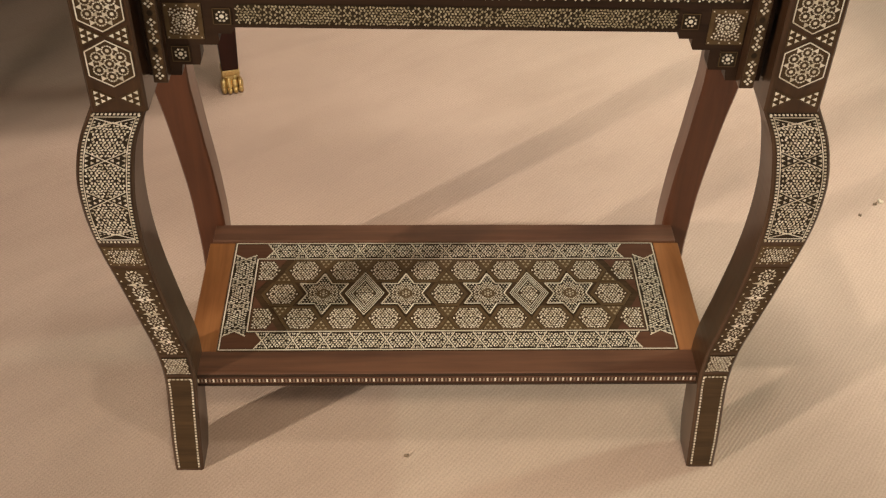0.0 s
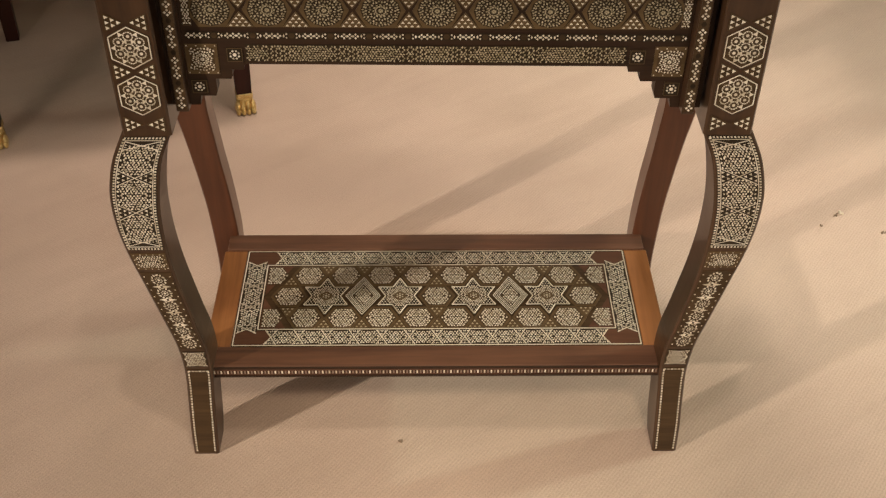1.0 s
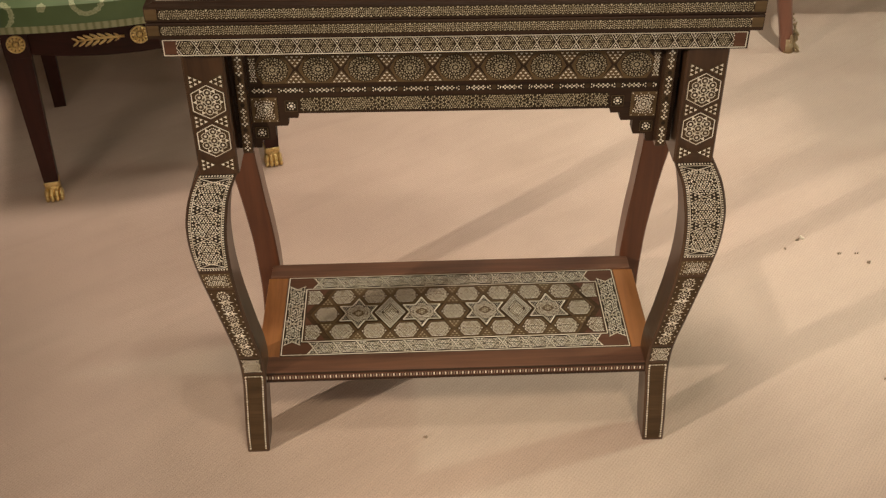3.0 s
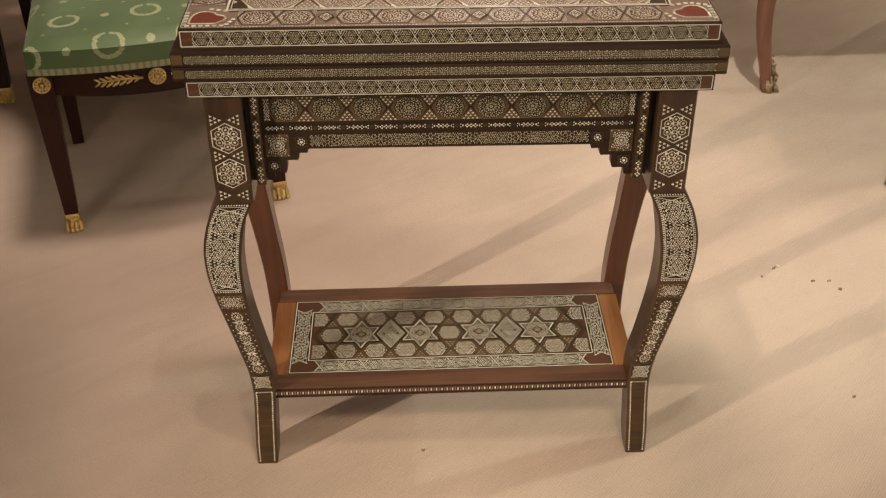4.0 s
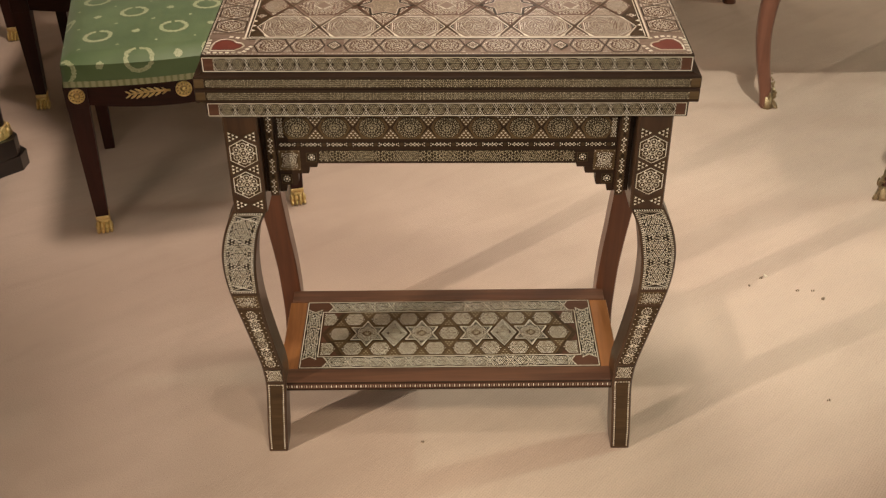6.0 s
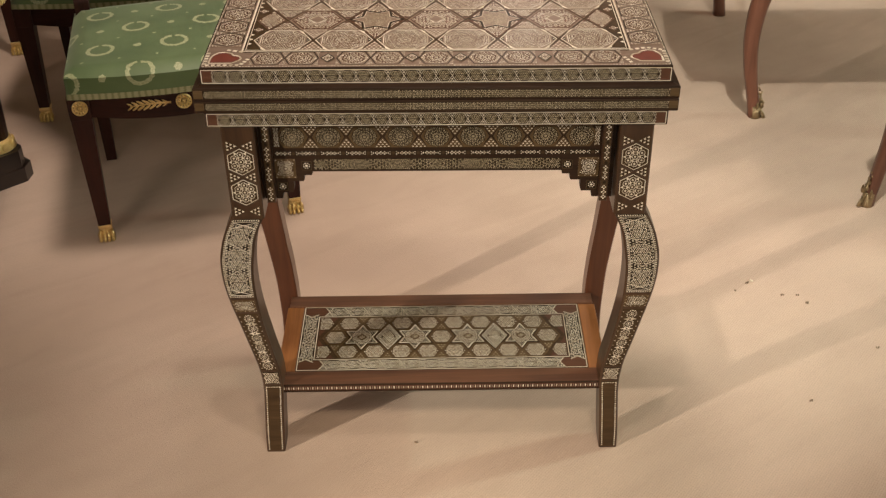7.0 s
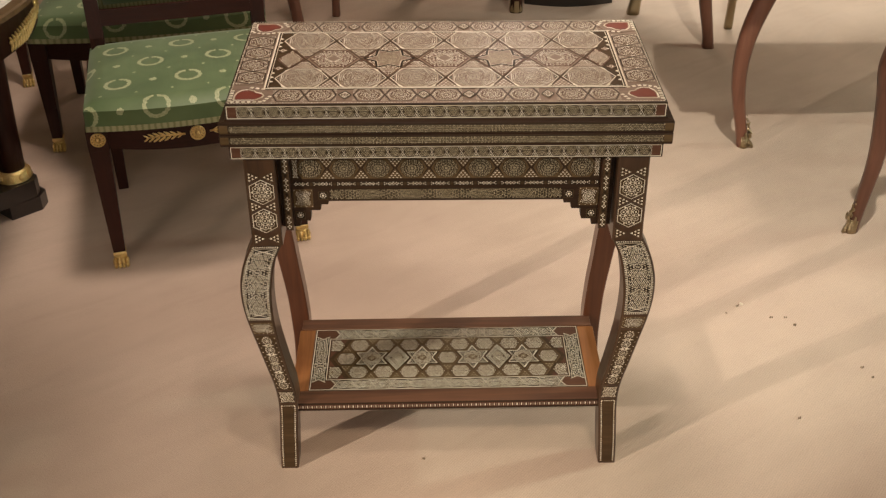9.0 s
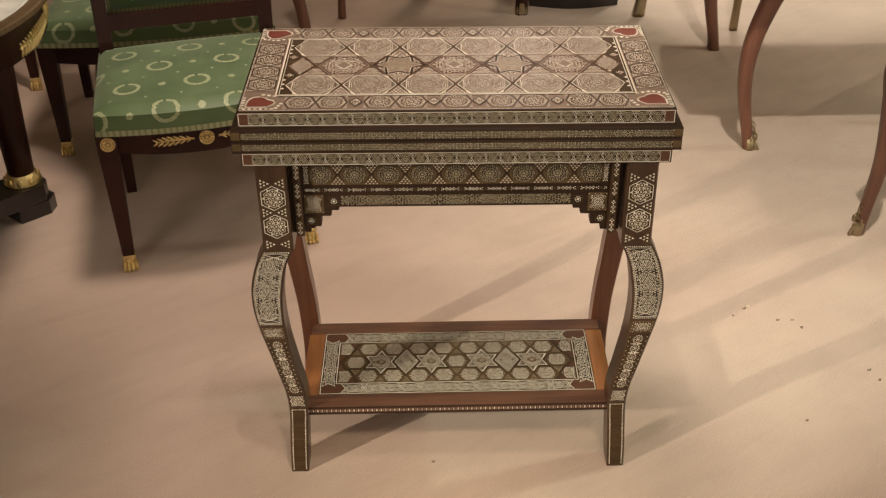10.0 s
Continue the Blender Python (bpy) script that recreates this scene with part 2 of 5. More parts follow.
join(MARBLE, _r, 0, bsdf(MARBLE), "Base Color")
LINT = material("pale_lint", (0.7, 0.62, 0.5), 0.9)
DIRT = material("dark_speck", (0.22, 0.16, 0.11), 0.9)
STEEL = material("lamp_housing", (0.6, 0.6, 0.6), 0.4, 0.8)


# ---- builders ----
def link(name, bm, mats, parent=None, label="", smooth=False):
    me = bpy.data.meshes.new(name)
    bm.to_mesh(me)
    bm.free()
    for m in mats if isinstance(mats, (list, tuple)) else [mats]:
        me.materials.append(m)
    if smooth:
        for p in me.polygons:
            p.use_smooth = True
    ob = new(name, me)
    ob.parent = parent
    if label:
        tagged(ob, label)
    return ob


def part(name, bm, mats, parent, label="", smooth=False):
    return link(name, bm, mats, parent, label, smooth)


def thing(name, label, category, group="", at=None):
    ob = new(name)
    ob.empty_display_size = 0.1
    tagged(ob, label, category, group)
    if at is not None:
        ob.matrix_basis = at
    return ob


def box(x0, x1, y0, y1, z0, z1, bevel=0.0, bm=None, segments=2):
    bm = bm or bmesh.new()
    vs = [bm.verts.new((x, y, z)) for x in (x0, x1) for y in (y0, y1) for z in (z0, z1)]
    fs = [bm.faces.new([vs[i] for i in q]) for q in ((0, 1, 3, 2), (4, 6, 7, 5), (0, 4, 5, 1), (2, 3, 7, 6), (0, 2, 6, 4), (1, 5, 7, 3))]
    if bevel:
        es = list({e for f in fs for e in f.edges})
        bmesh.ops.bevel(bm, geom=es, offset=bevel, segments=segments, affect="EDGES", profile=0.5)
    return bm


def rings(loops, close=True, bm=None):
    """A skin over loops of points, with both ends capped."""
    bm = bm or bmesh.new()
    rows = [[bm.verts.new(p) for p in loop] for loop in loops]
    n = len(rows[0])
    for a, b in zip(rows, rows[1:]):
        for i in range(n):
            j = (i + 1) % n
            bm.faces.new((a[i], a[j], b[j], b[i]))
    if close:
        bm.faces.new(list(reversed(rows[0])))
        bm.faces.new(rows[-1])
    bmesh.ops.recalc_face_normals(bm, faces=bm.faces)
    return bm


def prism(points, lo, hi, axis="y", bm=None):
    """A flat outline in the plane across the axis, given thickness from lo to hi."""
    def at(a, b, h):
        return {"y": (a, h, b), "z": (a, b, h), "x": (h, a, b)}[axis]
    return rings([[at(a, b, lo) for a, b in points], [at(a, b, hi) for a, b in points]], True, bm)


def turned(profile, sides=24, bm=None, centre=(0, 0)):
    """A turned form from (radius, height) pairs."""
    return rings([[(centre[0] + r * math.cos(2 * math.pi * i / sides), centre[1] + r * math.sin(2 * math.pi * i / sides), z)
                   for i in range(sides)] for r, z in profile], True, bm)


def tube(points, radii, sides=8, bm=None, squash=1.0):
    """A round bar through points with a radius at each."""
    loops = []
    for i, p in enumerate(points):
        p = Vector(p)
        d = (Vector(points[min(i + 1, len(points) - 1)]) - Vector(points[max(i - 1, 0)])).normalized()
        side = d.cross(Vector((0.13, 0.29, 0.95))).normalized()
        up = side.cross(d)
        loops.append([tuple(p + radii[i] * (math.cos(a) * side + squash * math.sin(a) * up)) for a in [2 * math.pi * k / sides for k in range(sides)]])
    return rings(loops, True, bm)


def blob(bm, x, y, z, rx, ry, rz, turn=None):
    m = Matrix.Translation((x, y, z)) @ (turn or Matrix.Identity(4)) @ Matrix.Diagonal((rx, ry, rz, 1))
    bmesh.ops.create_uvsphere(bm, u_segments=10, v_segments=7, radius=1.0, matrix=m)


def glide(table, z):
    """Smooth reading of a table of (height, value) pairs."""
    if z <= table[0][0]:
        return table[0][1]
    for i in range(len(table) - 1):
        (z0, a), (z1, b) = table[i], table[i + 1]
        if z <= z1:
            za, pa = table[max(i - 1, 0)]
            zb, pb = table[min(i + 2, len(table) - 1)]
            h = z1 - z0
            m0 = (b - pa) / (z1 - za) * h
            m1 = (pb - a) / (zb - z0) * h
            t = (z - z0) / h
            return ((2 * t ** 3 - 3 * t ** 2 + 1) * a + (t ** 3 - 2 * t ** 2 + t) * m0 + (3 * t ** 2 - 2 * t ** 3) * b + (t ** 3 - t ** 2) * m1)
    return table[-1][1]


# ---- marquetry: flat pieces in the plane of a panel, as (outline, lift, material) ----
PLATE, CHIP, LINE = 0.0007, 0.0011, 0.0013


def inside(p, poly, margin=0.0):
    """Whether p lies within a convex outline, wound anticlockwise, by a margin."""
    for (ax, ay), (bx, by) in zip(poly, poly[1:] + poly[:1]):
        ex, ey = bx - ax, by - ay
        if (ex * (p[1] - ay) - ey * (p[0] - ax)) / math.hypot(ex, ey) < margin:
            return False
    return True


def bar(p, q, w, mat=1, lift=LINE):
    dx, dy = q[0] - p[0], q[1] - p[1]
    k = w / 2 / math.hypot(dx, dy)
    nx, ny = -dy * k, dx * k
    return ([(p[0] - nx, p[1] - ny), (q[0] - nx, q[1] - ny), (q[0] + nx, q[1] + ny), (p[0] + nx, p[1] + ny)], lift, mat)


def shrink(poly, k):
    cx, cy = sum(p[0] for p in poly) / len(poly), sum(p[1] for p in poly) / len(poly)
    return [(cx + (x - cx) * k, cy + (y - cy) * k) for x, y in poly]


def outline(poly, w, mat=1, lift=LINE):
    return [bar(p, q, w, mat, lift) for p, q in zip(poly, poly[1:] + poly[:1])]


def dashes(p, q, pitch, length, w, mat=1, lift=LINE):
    """A string of short dashes laid across the line from p to q."""
    dx, dy = q[0] - p[0], q[1] - p[1]
    full = math.hypot(dx, dy)
    n = max(1, round(full / pitch))
    out = []
    for i in range(n):
        a, b = (i + 0.5 - length / 2) / n, (i + 0.5 + length / 2) / n
        out.append(bar((p[0] + dx * a, p[1] + dy * a), (p[0] + dx * b, p[1] + dy * b), w, mat, lift))
    return out


def chip(x, y, a, lx, ly, mat=1, lift=CHIP, kite=0.0):
    c, s = math.cos(a), math.sin(a)
    pts = [(-lx, 0), (-lx * kite, -ly), (lx, 0), (-lx * kite, ly)]
    return ([(x + c * u - s * v, y + s * u + c * v) for u, v in pts], lift, mat)


def mosaic(poly, cx, cy, d, fold=6, mat=1, stretch=1.0, margin=None, base=7):
    """Small chips round a star, cut to the outline: rings where the symmetry is eightfold or more, else a mirrored maze."""
    margin = d * 0.45 if margin is None else margin
    d *= 0.95
    out = [(poly, PLATE + 0.0002, base)] if mat in (1, 5) else []
    if fold < 8:
        wide = max(abs(x - cx) for x, y in poly)
        high = max(abs(y - cy) for x, y in poly)
        row = d * 0.87
        for j in range(-int(high / row) - 1, int(high / row) + 2):
            for i in range(-int(wide / d) - 1, int(wide / d) + 2):
                x, y = (i + 0.5 * (j % 2)) * d, j * row
                key = (round(abs(x) / d * 2) * 7 + abs(j) * 13) * 2654435761 % 4294967296 / 4294967296
                if key > 0.88:
                    continue
                turn = (0.0, math.pi / 3, -math.pi / 3, math.pi / 2, math.pi / 6)[int(key * 5.35) % 5]
                turn *= (1 if x >= 0 else -1) * (1 if y >= 0 else -1)
                jx, jy = d * 0.11 * math.sin(key * 40), d * 0.13 * math.cos(key * 67)
                x, y = x + (jx if x > 0 else -jx), y + (jy if y > 0 else -jy)
                if inside((cx + x, cy + y), poly, margin):
                    c, sn = math.cos(turn), math.sin(turn)
                    lx, ly = d * (0.38 + 0.14 * key), d * (0.255 + 0.045 * math.sin(key * 23))
                    out.append(([(cx + x + c * u - sn * v, cy + y + sn * u + c * v) for u, v in ((-lx, -ly * 0.3), (-lx * 0.3, -ly), (lx * 0.7, -ly), (lx, ly * 0.4), (lx * 0.2, ly), (-lx * 0.8, ly))], CHIP, mat))
        return out
    reach = max(math.hypot((x - cx) / stretch, y - cy) for x, y in poly)
    for i in range(fold):
        out.append(chip(cx + math.cos(2 * math.pi * i / fold) * d * 0.5 * stretch, cy + math.sin(2 * math.pi * i / fold) * d * 0.5, 2 * math.pi * i / fold, d * 0.42, d * 0.2, mat))
    for k in range(1, int(reach / d) + 1):
        n = fold * max(1, round(2 * math.pi * (k + 0.35) / fold))
        for j in range(n):
            a = 2 * math.pi * (j + 0.5 * (k % 2)) / n
            m = j % max(1, n // fold)
            r = (k + 0.35 + 0.22 * math.sin(5.1 * m + 2.3 * k)) * d
            x, y = cx + r * math.cos(a) * stretch, cy + r * math.sin(a)
            if inside((x, y), poly, margin):
                turn = a + (0.0, math.pi / 2, 0.9, -0.9, 0.4)[(m * 2 + k) % 5]
                out.append(chip(x, y, turn, d * (0.53 if (m + k) % 3 else 0.44), d * (0.31 if (m + k) % 2 else 0.36), mat, CHIP, 0.3 if m % 2 else 0.0))
    return out


def triangle_dots(a, b, c, rows, mat=1, keep=0.72):
    """A triangle packed with smaller ones."""
    out = []
    for i in range(rows):
        for j in range(rows - i):
            def at(p, q):
                u, v = p / rows, q / rows
                return (a[0] + (b[0] - a[0]) * u + (c[0] - a[0]) * v, a[1] + (b[1] - a[1]) * u + (c[1] - a[1]) * v)
            out.append((shrink([at(i, j), at(i + 1, j), at(i, j + 1)], keep), CHIP, mat))
    return out


def rosette(x, y, r, mat=1, petals=8):
    out = [([(x + r * 0.34 * math.cos(2 * math.pi * i / 8), y + r * 0.34 * math.sin(2 * math.pi * i / 8)) for i in range(8)], CHIP, mat)]
    for i in range(petals):
        a = 2 * math.pi * (i + 0.5) / petals
        out.append(chip(x + 0.74 * r * math.cos(a), y + 0.74 * r * math.sin(a), a + math.pi / 2, r * 0.24, r * 0.2, mat))
    return out


def ringlet(x, y, r, mat=1):
    """A bone dot inside a dark ring and a pale broken one."""
    out = [([(x + r * 0.33 * math.cos(2 * math.pi * i / 8), y + r * 0.33 * math.sin(2 * math.pi * i / 8)) for i in range(8)], CHIP, mat)]
    for i in range(12):
        a, b = 2 * math.pi * (i + 0.12) / 12, 2 * math.pi * (i + 0.88) / 12
        out.append(([(x + q * r * math.cos(t), y + q * r * math.sin(t)) for q, t in ((0.74, a), (0.98, a), (0.98, b), (0.74, b))], CHIP, mat))
    return out


def hexagon(cx, cy, rx, ry, flat=0.5):
    """Points at the two ends of x and flats along it."""
    return [(cx + rx, cy), (cx + rx * flat, cy + ry), (cx - rx * flat, cy + ry), (cx - rx, cy), (cx - rx * flat, cy - ry), (cx + rx * flat, cy - ry)]


def upright_hexagon(cx, cy, rx, ry, flat=0.5):
    return [(cx, cy - ry), (cx + rx, cy - ry * flat), (cx + rx, cy + ry * flat), (cx, cy + ry), (cx - rx, cy + ry * flat), (cx - rx, cy - ry * flat)]


def rect(x0, x1, y0, y1):
    return [(x0, y0), (x1, y0), (x1, y1), (x0, y1)]


def star(cx, cy, rx, ry, inner=0.5, turn=0.0):
    out = []
    for i in range(12):
        k = 1.0 if i % 2 == 0 else inner
        a = math.pi * i / 6 + turn
        out.append((cx + rx * k * math.cos(a), cy + ry * k * math.sin(a)))
    return out


def marquetry_mesh(pieces, place):
    """One mesh from flat pieces: plates get a skirt that sinks into the wood, chips lie on them. place(u, v, lift) gives the point."""
    vs, fs, ms = [], [], []
    for poly, lift, mat in pieces:
        base = len(vs)
        n = len(poly)
        vs += [place(u, v, lift) for u, v in poly]
        fs.append(tuple(range(base, base + n)))
        ms.append(mat)
        if lift == PLATE:
            vs += [place(u, v, -0.0012) for u, v in poly]
            for i in range(n):
                j = (i + 1) % n
                fs.append((base + i, base + n + i, base + n + j, base + j))
                ms.append(mat)
    me = bpy.data.meshes.new("inlay")
    me.from_pydata(vs, [], fs)
    for m in INLAY:
        me.materials.append(m)
    me.polygons.foreach_set("material_index", ms)
    me.update()
    return me


def inlay(name, pieces, place, parent):
    ob = new(name, marquetry_mesh(pieces, place))
    ob.parent = parent
    return ob


def onto_top(z):
    return lambda u, v, h: (u, v, z + h)


def onto_front(y):
    return lambda u, v, h: (u, y - h, v)


def repeat(name, mesh, parent, spots):
    for x, y, z in spots:
        ob = new(name, mesh)
        ob.parent = parent
        ob.location = (x, y, z)


# ---- the setting ----
def sheet(name, x0, x1, y0, y1, z0, z1, mat, label, category):
    return tagged(link(name, box(x0, x1, y0, y1, z0, z1), mat), label, category, "", "structure")


X0, X1, Y0, Y1, TOP = -4.8, 4.2, -4.2, 6.0, 2.7
sheet("floor", X0, X1, Y0, Y1, -0.06, 0.0, CARPET, "beige ribbed twill carpet with faint stains", "carpet")
sheet("ceiling", X0 - 0.15, X1 + 0.15, Y0 - 0.15, Y1 + 0.15, TOP, TOP + 0.1, CEILING, "plain white plaster ceiling of the showroom", "ceiling")
sheet("wall_north", X0 - 0.15, X1 + 0.15, Y1, Y1 + 0.15, -0.06, TOP, PAINT, "plain cream painted showroom wall", "wall")
wall_s = sheet("wall_south", X0 - 0.15, WINDOW[0], Y0 - 0.15, Y0, -0.06, TOP, PAINT, "cream painted showroom wall with an assumed wide shop window", "wall")
for x0, x1, z0, z1 in ((WINDOW[1], X1 + 0.15, -0.06, TOP), (WINDOW[0], WINDOW[1], -0.06, WINDOW[2]), (WINDOW[0], WINDOW[1], WINDOW[3], TOP)):
    part("wall_panel", box(x0, x1, Y0 - 0.15, Y0, z0, z1), PAINT, wall_s)
window = tagged(new("window_1"), "wide shop window in a white painted frame, unseen and assumed", "window", "", "structure")
wall_e = sheet("wall_east", X1, X1 + 0.15, Y0, SIDE[0], -0.06, TOP, PAINT, "cream painted showroom wall with an added small window", "wall")
for y0, y1, z0, z1 in ((SIDE[1], Y1, -0.06, TOP), (SIDE[0], SIDE[1], -0.06, SIDE[2]), (SIDE[0], SIDE[1], SIDE[3], TOP)):
    part("wall_panel", box(X1, X1 + 0.15, y0, y1, z0, z1), PAINT, wall_e)
window_e = tagged(new("window_2"), "small window in a white painted frame, unseen and added", "window", "", "structure")
sheet("wall_west", X0 - 0.15, X0, Y0, Y1, -0.06, TOP, PAINT, "plain cream painted showroom wall", "wall")

WHITE = plaster("white_gloss_paint", (0.75, 0.73, 0.68))
for s in (0, 1):
    part("window_frame", box(WINDOW[s] - 0.03, WINDOW[s] + 0.03, Y0 - 0.10, Y0 - 0.04, WINDOW[2], WINDOW[3], 0.004), WHITE, window)
    part("window_frame", box(WINDOW[0], WINDOW[1], Y0 - 0.10, Y0 - 0.04, WINDOW[2 + s] - 0.03, WINDOW[2 + s] + 0.03, 0.004), WHITE, window)
# glowing panes for the two windows, both unseen and assumed
PANE = material("daylit_pane", (0.8, 0.8, 0.8), 0.1)
bsdf(PANE).inputs["Emission Color"].default_value = (1.0, 0.96, 0.88, 1)
bsdf(PANE).inputs["Emission Strength"].default_value = 1.0
part("pane", box(WINDOW[0] + 0.03, WINDOW[1] - 0.03, Y0 - 0.075, Y0 - 0.065, WINDOW[2] + 0.03, WINDOW[3] - 0.03), PANE, window)

for s in (0, 1):
    part("window_frame", box(X1 + 0.04, X1 + 0.10, SIDE[s] - 0.02, SIDE[s] + 0.02, SIDE[2], SIDE[3], 0.003), WHITE, window_e)
    part("window_frame", box(X1 + 0.04, X1 + 0.10, SIDE[0], SIDE[1], SIDE[2 + s] - 0.02, SIDE[2 + s] + 0.02, 0.003), WHITE, window_e)
part("pane", box(X1 + 0.065, X1 + 0.075, SIDE[0] + 0.02, SIDE[1] - 0.02, SIDE[2] + 0.02, SIDE[3] - 0.02), PANE, window_e)

# ---- the inlaid card table ----
table = thing("card_table", "Damascus folding card table in walnut inlaid with bone and mother-of-pearl", "table")
OUTER = [(0, .350), (.05, .3485), (.114, .3445), (.165, .342), (.209, .3455), (.259, .3565), (.321, .371), (.365, .3815), (.405, .388), (.439, .3895), (.469, .387), (.511, .376), (.552, .357)]
INNER = [(0, .3195), (.05, .317), (.114, .3135), (.165, .3105), (.204, .313), (.241, .3205), (.277, .327), (.321, .334), (.362, .338), (.401, .339), (.439, .337), (.476, .331), (.511, .3225), (.552, .304)]


BACK_OUTER = [(0, .348), (.06, .344), (.11, .3425), (.16, .3440), (.215, .347), (.257, .3515), (.30, .357), (.345, .3635), (.39, .3715), (.43, .3755), (.47, .3745), (.51, .366), (.552, .352)]
BACK_INNER = [(0, .315), (.06, .309), (.11, .306), (.16, .305), (.21, .3075), (.26, .3115), (.30, .316), (.36, .3215), (.40, .325), (.45, .324), (.50, .316), (.552, .302)]


def adjusted(table, change):
    return [(z, x + glide(change, z)) for z, x in table]


# the two front legs are a little different in width
FRONT = {
    -1: (OUTER, adjusted(INNER, [(0, -.0055), (.15, -.006), (.28, -.0072), (.40, -.006), (.552, -.003)])),
    1: (adjusted(OUTER, [(0, -.0045), (.15, -.003), (.28, 0), (.552, 0)]), adjusted(INNER, [(0, -.009), (.15, -.0085), (.28, -.0085), (.40, -.007), (.552, -.004)])),
}


def kick(z, front):
    """How far the foot of a front leg steps forward."""
    return 0.007 * max(0.0, 1 - z / 0.13) if front else 0.0


def leg(sign, y0, y1, outer, inner, mat, label):
    """A cabriole leg sawn from one plank, bowed sideways at the knee, with a square block above it."""
    loops = []
    c = 0.0022
    for i in range(47):
        z = 0.552 * i / 46
        a, b = glide(outer, z), glide(inner, z)
        back = y1 - (0.014 * max(0.0, 1 - z / 0.045) ** 2)
        f = y0 - kick(z, y0 < 0.1)
        loops.append([(sign * x, y, z) for x, y in ((b + c, f), (a - c, f), (a, f + c), (a, back - c), (a - c, back), (b + c, back), (b, back - c), (b, f + c))])
    bm = rings(loops)
    a, b, f = 0.3545, 0.2995, y0 - 0.007
    upper = [[(sign * x, y, z) for x, y in ((b + c, f), (a - c, f), (a, f + c), (a, y1 + 0.004), (b, y1 + 0.004), (b, f + c))] for z in (0.551, 0.747)]
    rings(upper, True, bm)
    return part("leg", bm, mat, table, label)


def leg_panels(sign, parent, y0, outer, inner):
    def on_leg(u, v, h):
        return (sign * (0.5 * (glide(outer, v) + glide(inner, v)) + u), y0 - kick(v, True) - h, v)

    def half(z):
        return 0.5 * (glide(outer, z) - glide(inner, z)) - 0.0042

    def slices(z0, z1, mat, n=10):
        """The ground of a long panel, in short lengths that follow the curve."""
        out = []
        for i in range(n):
            a, b = z0 + (z1 - z0) * i / n, z0 + (z1 - z0) * (i + 1) / n
            out.append(([(-half(a), a), (half(a), a), (half(b), b), (-half(b), b)], PLATE, mat))
        return out

    def edge(side, z0, z1, inward, pitch, length, w):
        out = []
        n = round((z1 - z0) / pitch)
        for i in range(n):
            a, b = z0 + (z1 - z0) * (i + 0.5 - length / 2) / n, z0 + (z1 - z0) * (i + 0.5 + length / 2) / n
            out.append(bar((side * (half(a) - inward), a), (side * (half(b) - inward), b), w))
        return out

    # foot: plain veneer between two dotted strings
    p = slices(0.004, 0.167, 7)
    for side in (-1, 1):
        p += edge(side, 0.006, 0.165, 0.0012, 0.0052, 0.66, 0.0022)
    p += dashes((-half(.164), .1645), (half(.164), .1645), 0.0052, 0.66, 0.002)
    inlay("foot_panel", p, on_leg, parent)
    # small square of chips
    inlay("square_inlay", slices(0.173, 0.201, 0, 2) + mosaic(rect(-half(.187) + .0005, half(.187) - .0005, .1738, .2002), 0, 0.187, 0.0035, 6, 1, 1.0, 0.0010), on_leg, parent)
    # strip of six florets between rows of dots
    p = slices(0.206, 0.341, 7, 8)
    for i in range(6):
        z = 0.2175 + 0.0223 * i
        w = half(z)
        for k in range(12):
            a = math.pi * k / 6
            p.append(chip(0.0080 * math.cos(a), z + 0.0084 * math.sin(a), a + (k % 2) * 1.1, 0.0025, 0.0013))
        p += rosette(0, z, 0.0052, 1, 8)
        for side in (-1, 1):
            p += [chip(side * (w - 0.0022), z + e, 0.8, 0.0012, 0.0012) for e in (-0.0056, 0.0056)]
            if i < 5:
                p.append(([(side * (w - 0.005), z + 0.0111), (side * 0.0015, z + 0.0086), (side * 0.0015, z + 0.0136)][::side], CHIP, 1))
    inlay("floret_strip", p, on_leg, parent)
    # square with a chip centre and dotted rim
    p = slices(0.346, 0.372, 4, 3)
    w = half(0.359)
    p += mosaic(rect(-w + .0042, w - .0042, .3490, .3690), 0, 0.359, 0.0032, 6, 1, 1.0, 0.0005)
    for side in (-1, 1):
        p += [chip(side * (w - 0.002), 0.3485 + 0.007 * k, 0.8, 0.0010, 0.0010) for k in range(4)]
    p += [chip(-w + 0.006 + 0.008 * k, z, 0.8, 0.0009, 0.0009) for k in range(4) for z in (0.3475, 0.3705)]
    inlay("square_inlay", p, on_leg, parent)
    # long bowed panel: three fields of chips with crossed lines between, framed by a chequered string
    z0, z1 = 0.379, 0.545
    p = slices(z0, z1, 0, 16)
    for side in (-1, 1):
        p += edge(side, z0 + 0.001, z1 - 0.001, 0.0013, 0.0041, 0.55, 0.0024)
        n = 14
        for i in range(n):
            a, b = z0 + 0.005 + (z1 - z0 - 0.010) * i / n, z0 + 0.005 + (z1 - z0 - 0.010) * (i + 1) / n
            p.append(bar((side * (half(a) - 0.0036), a), (side * (half(b) - 0.0036), b), 0.0011))
    for z in (z0 + 0.0013, z1 - 0.0013):
        w = half(z)
        p += dashes((-w, z), (w, z), 0.0041, 0.55, 0.0024)
    for z in (z0 + 0.0045, z1 - 0.0045):
        p.append(bar((-half(z) + 0.003, z), (half(z) - 0.003, z), 0.0011))
    lo, hi = z0 + 0.006, z1 - 0.006
    edges_z = [lo, lo + (hi - lo) / 3, lo + 2 * (hi - lo) / 3, hi]
    for i in range(3):
        a, b = edges_z[i], edges_z[i + 1]
        mid = (a + b) / 2
        w = half(mid) - 0.0045
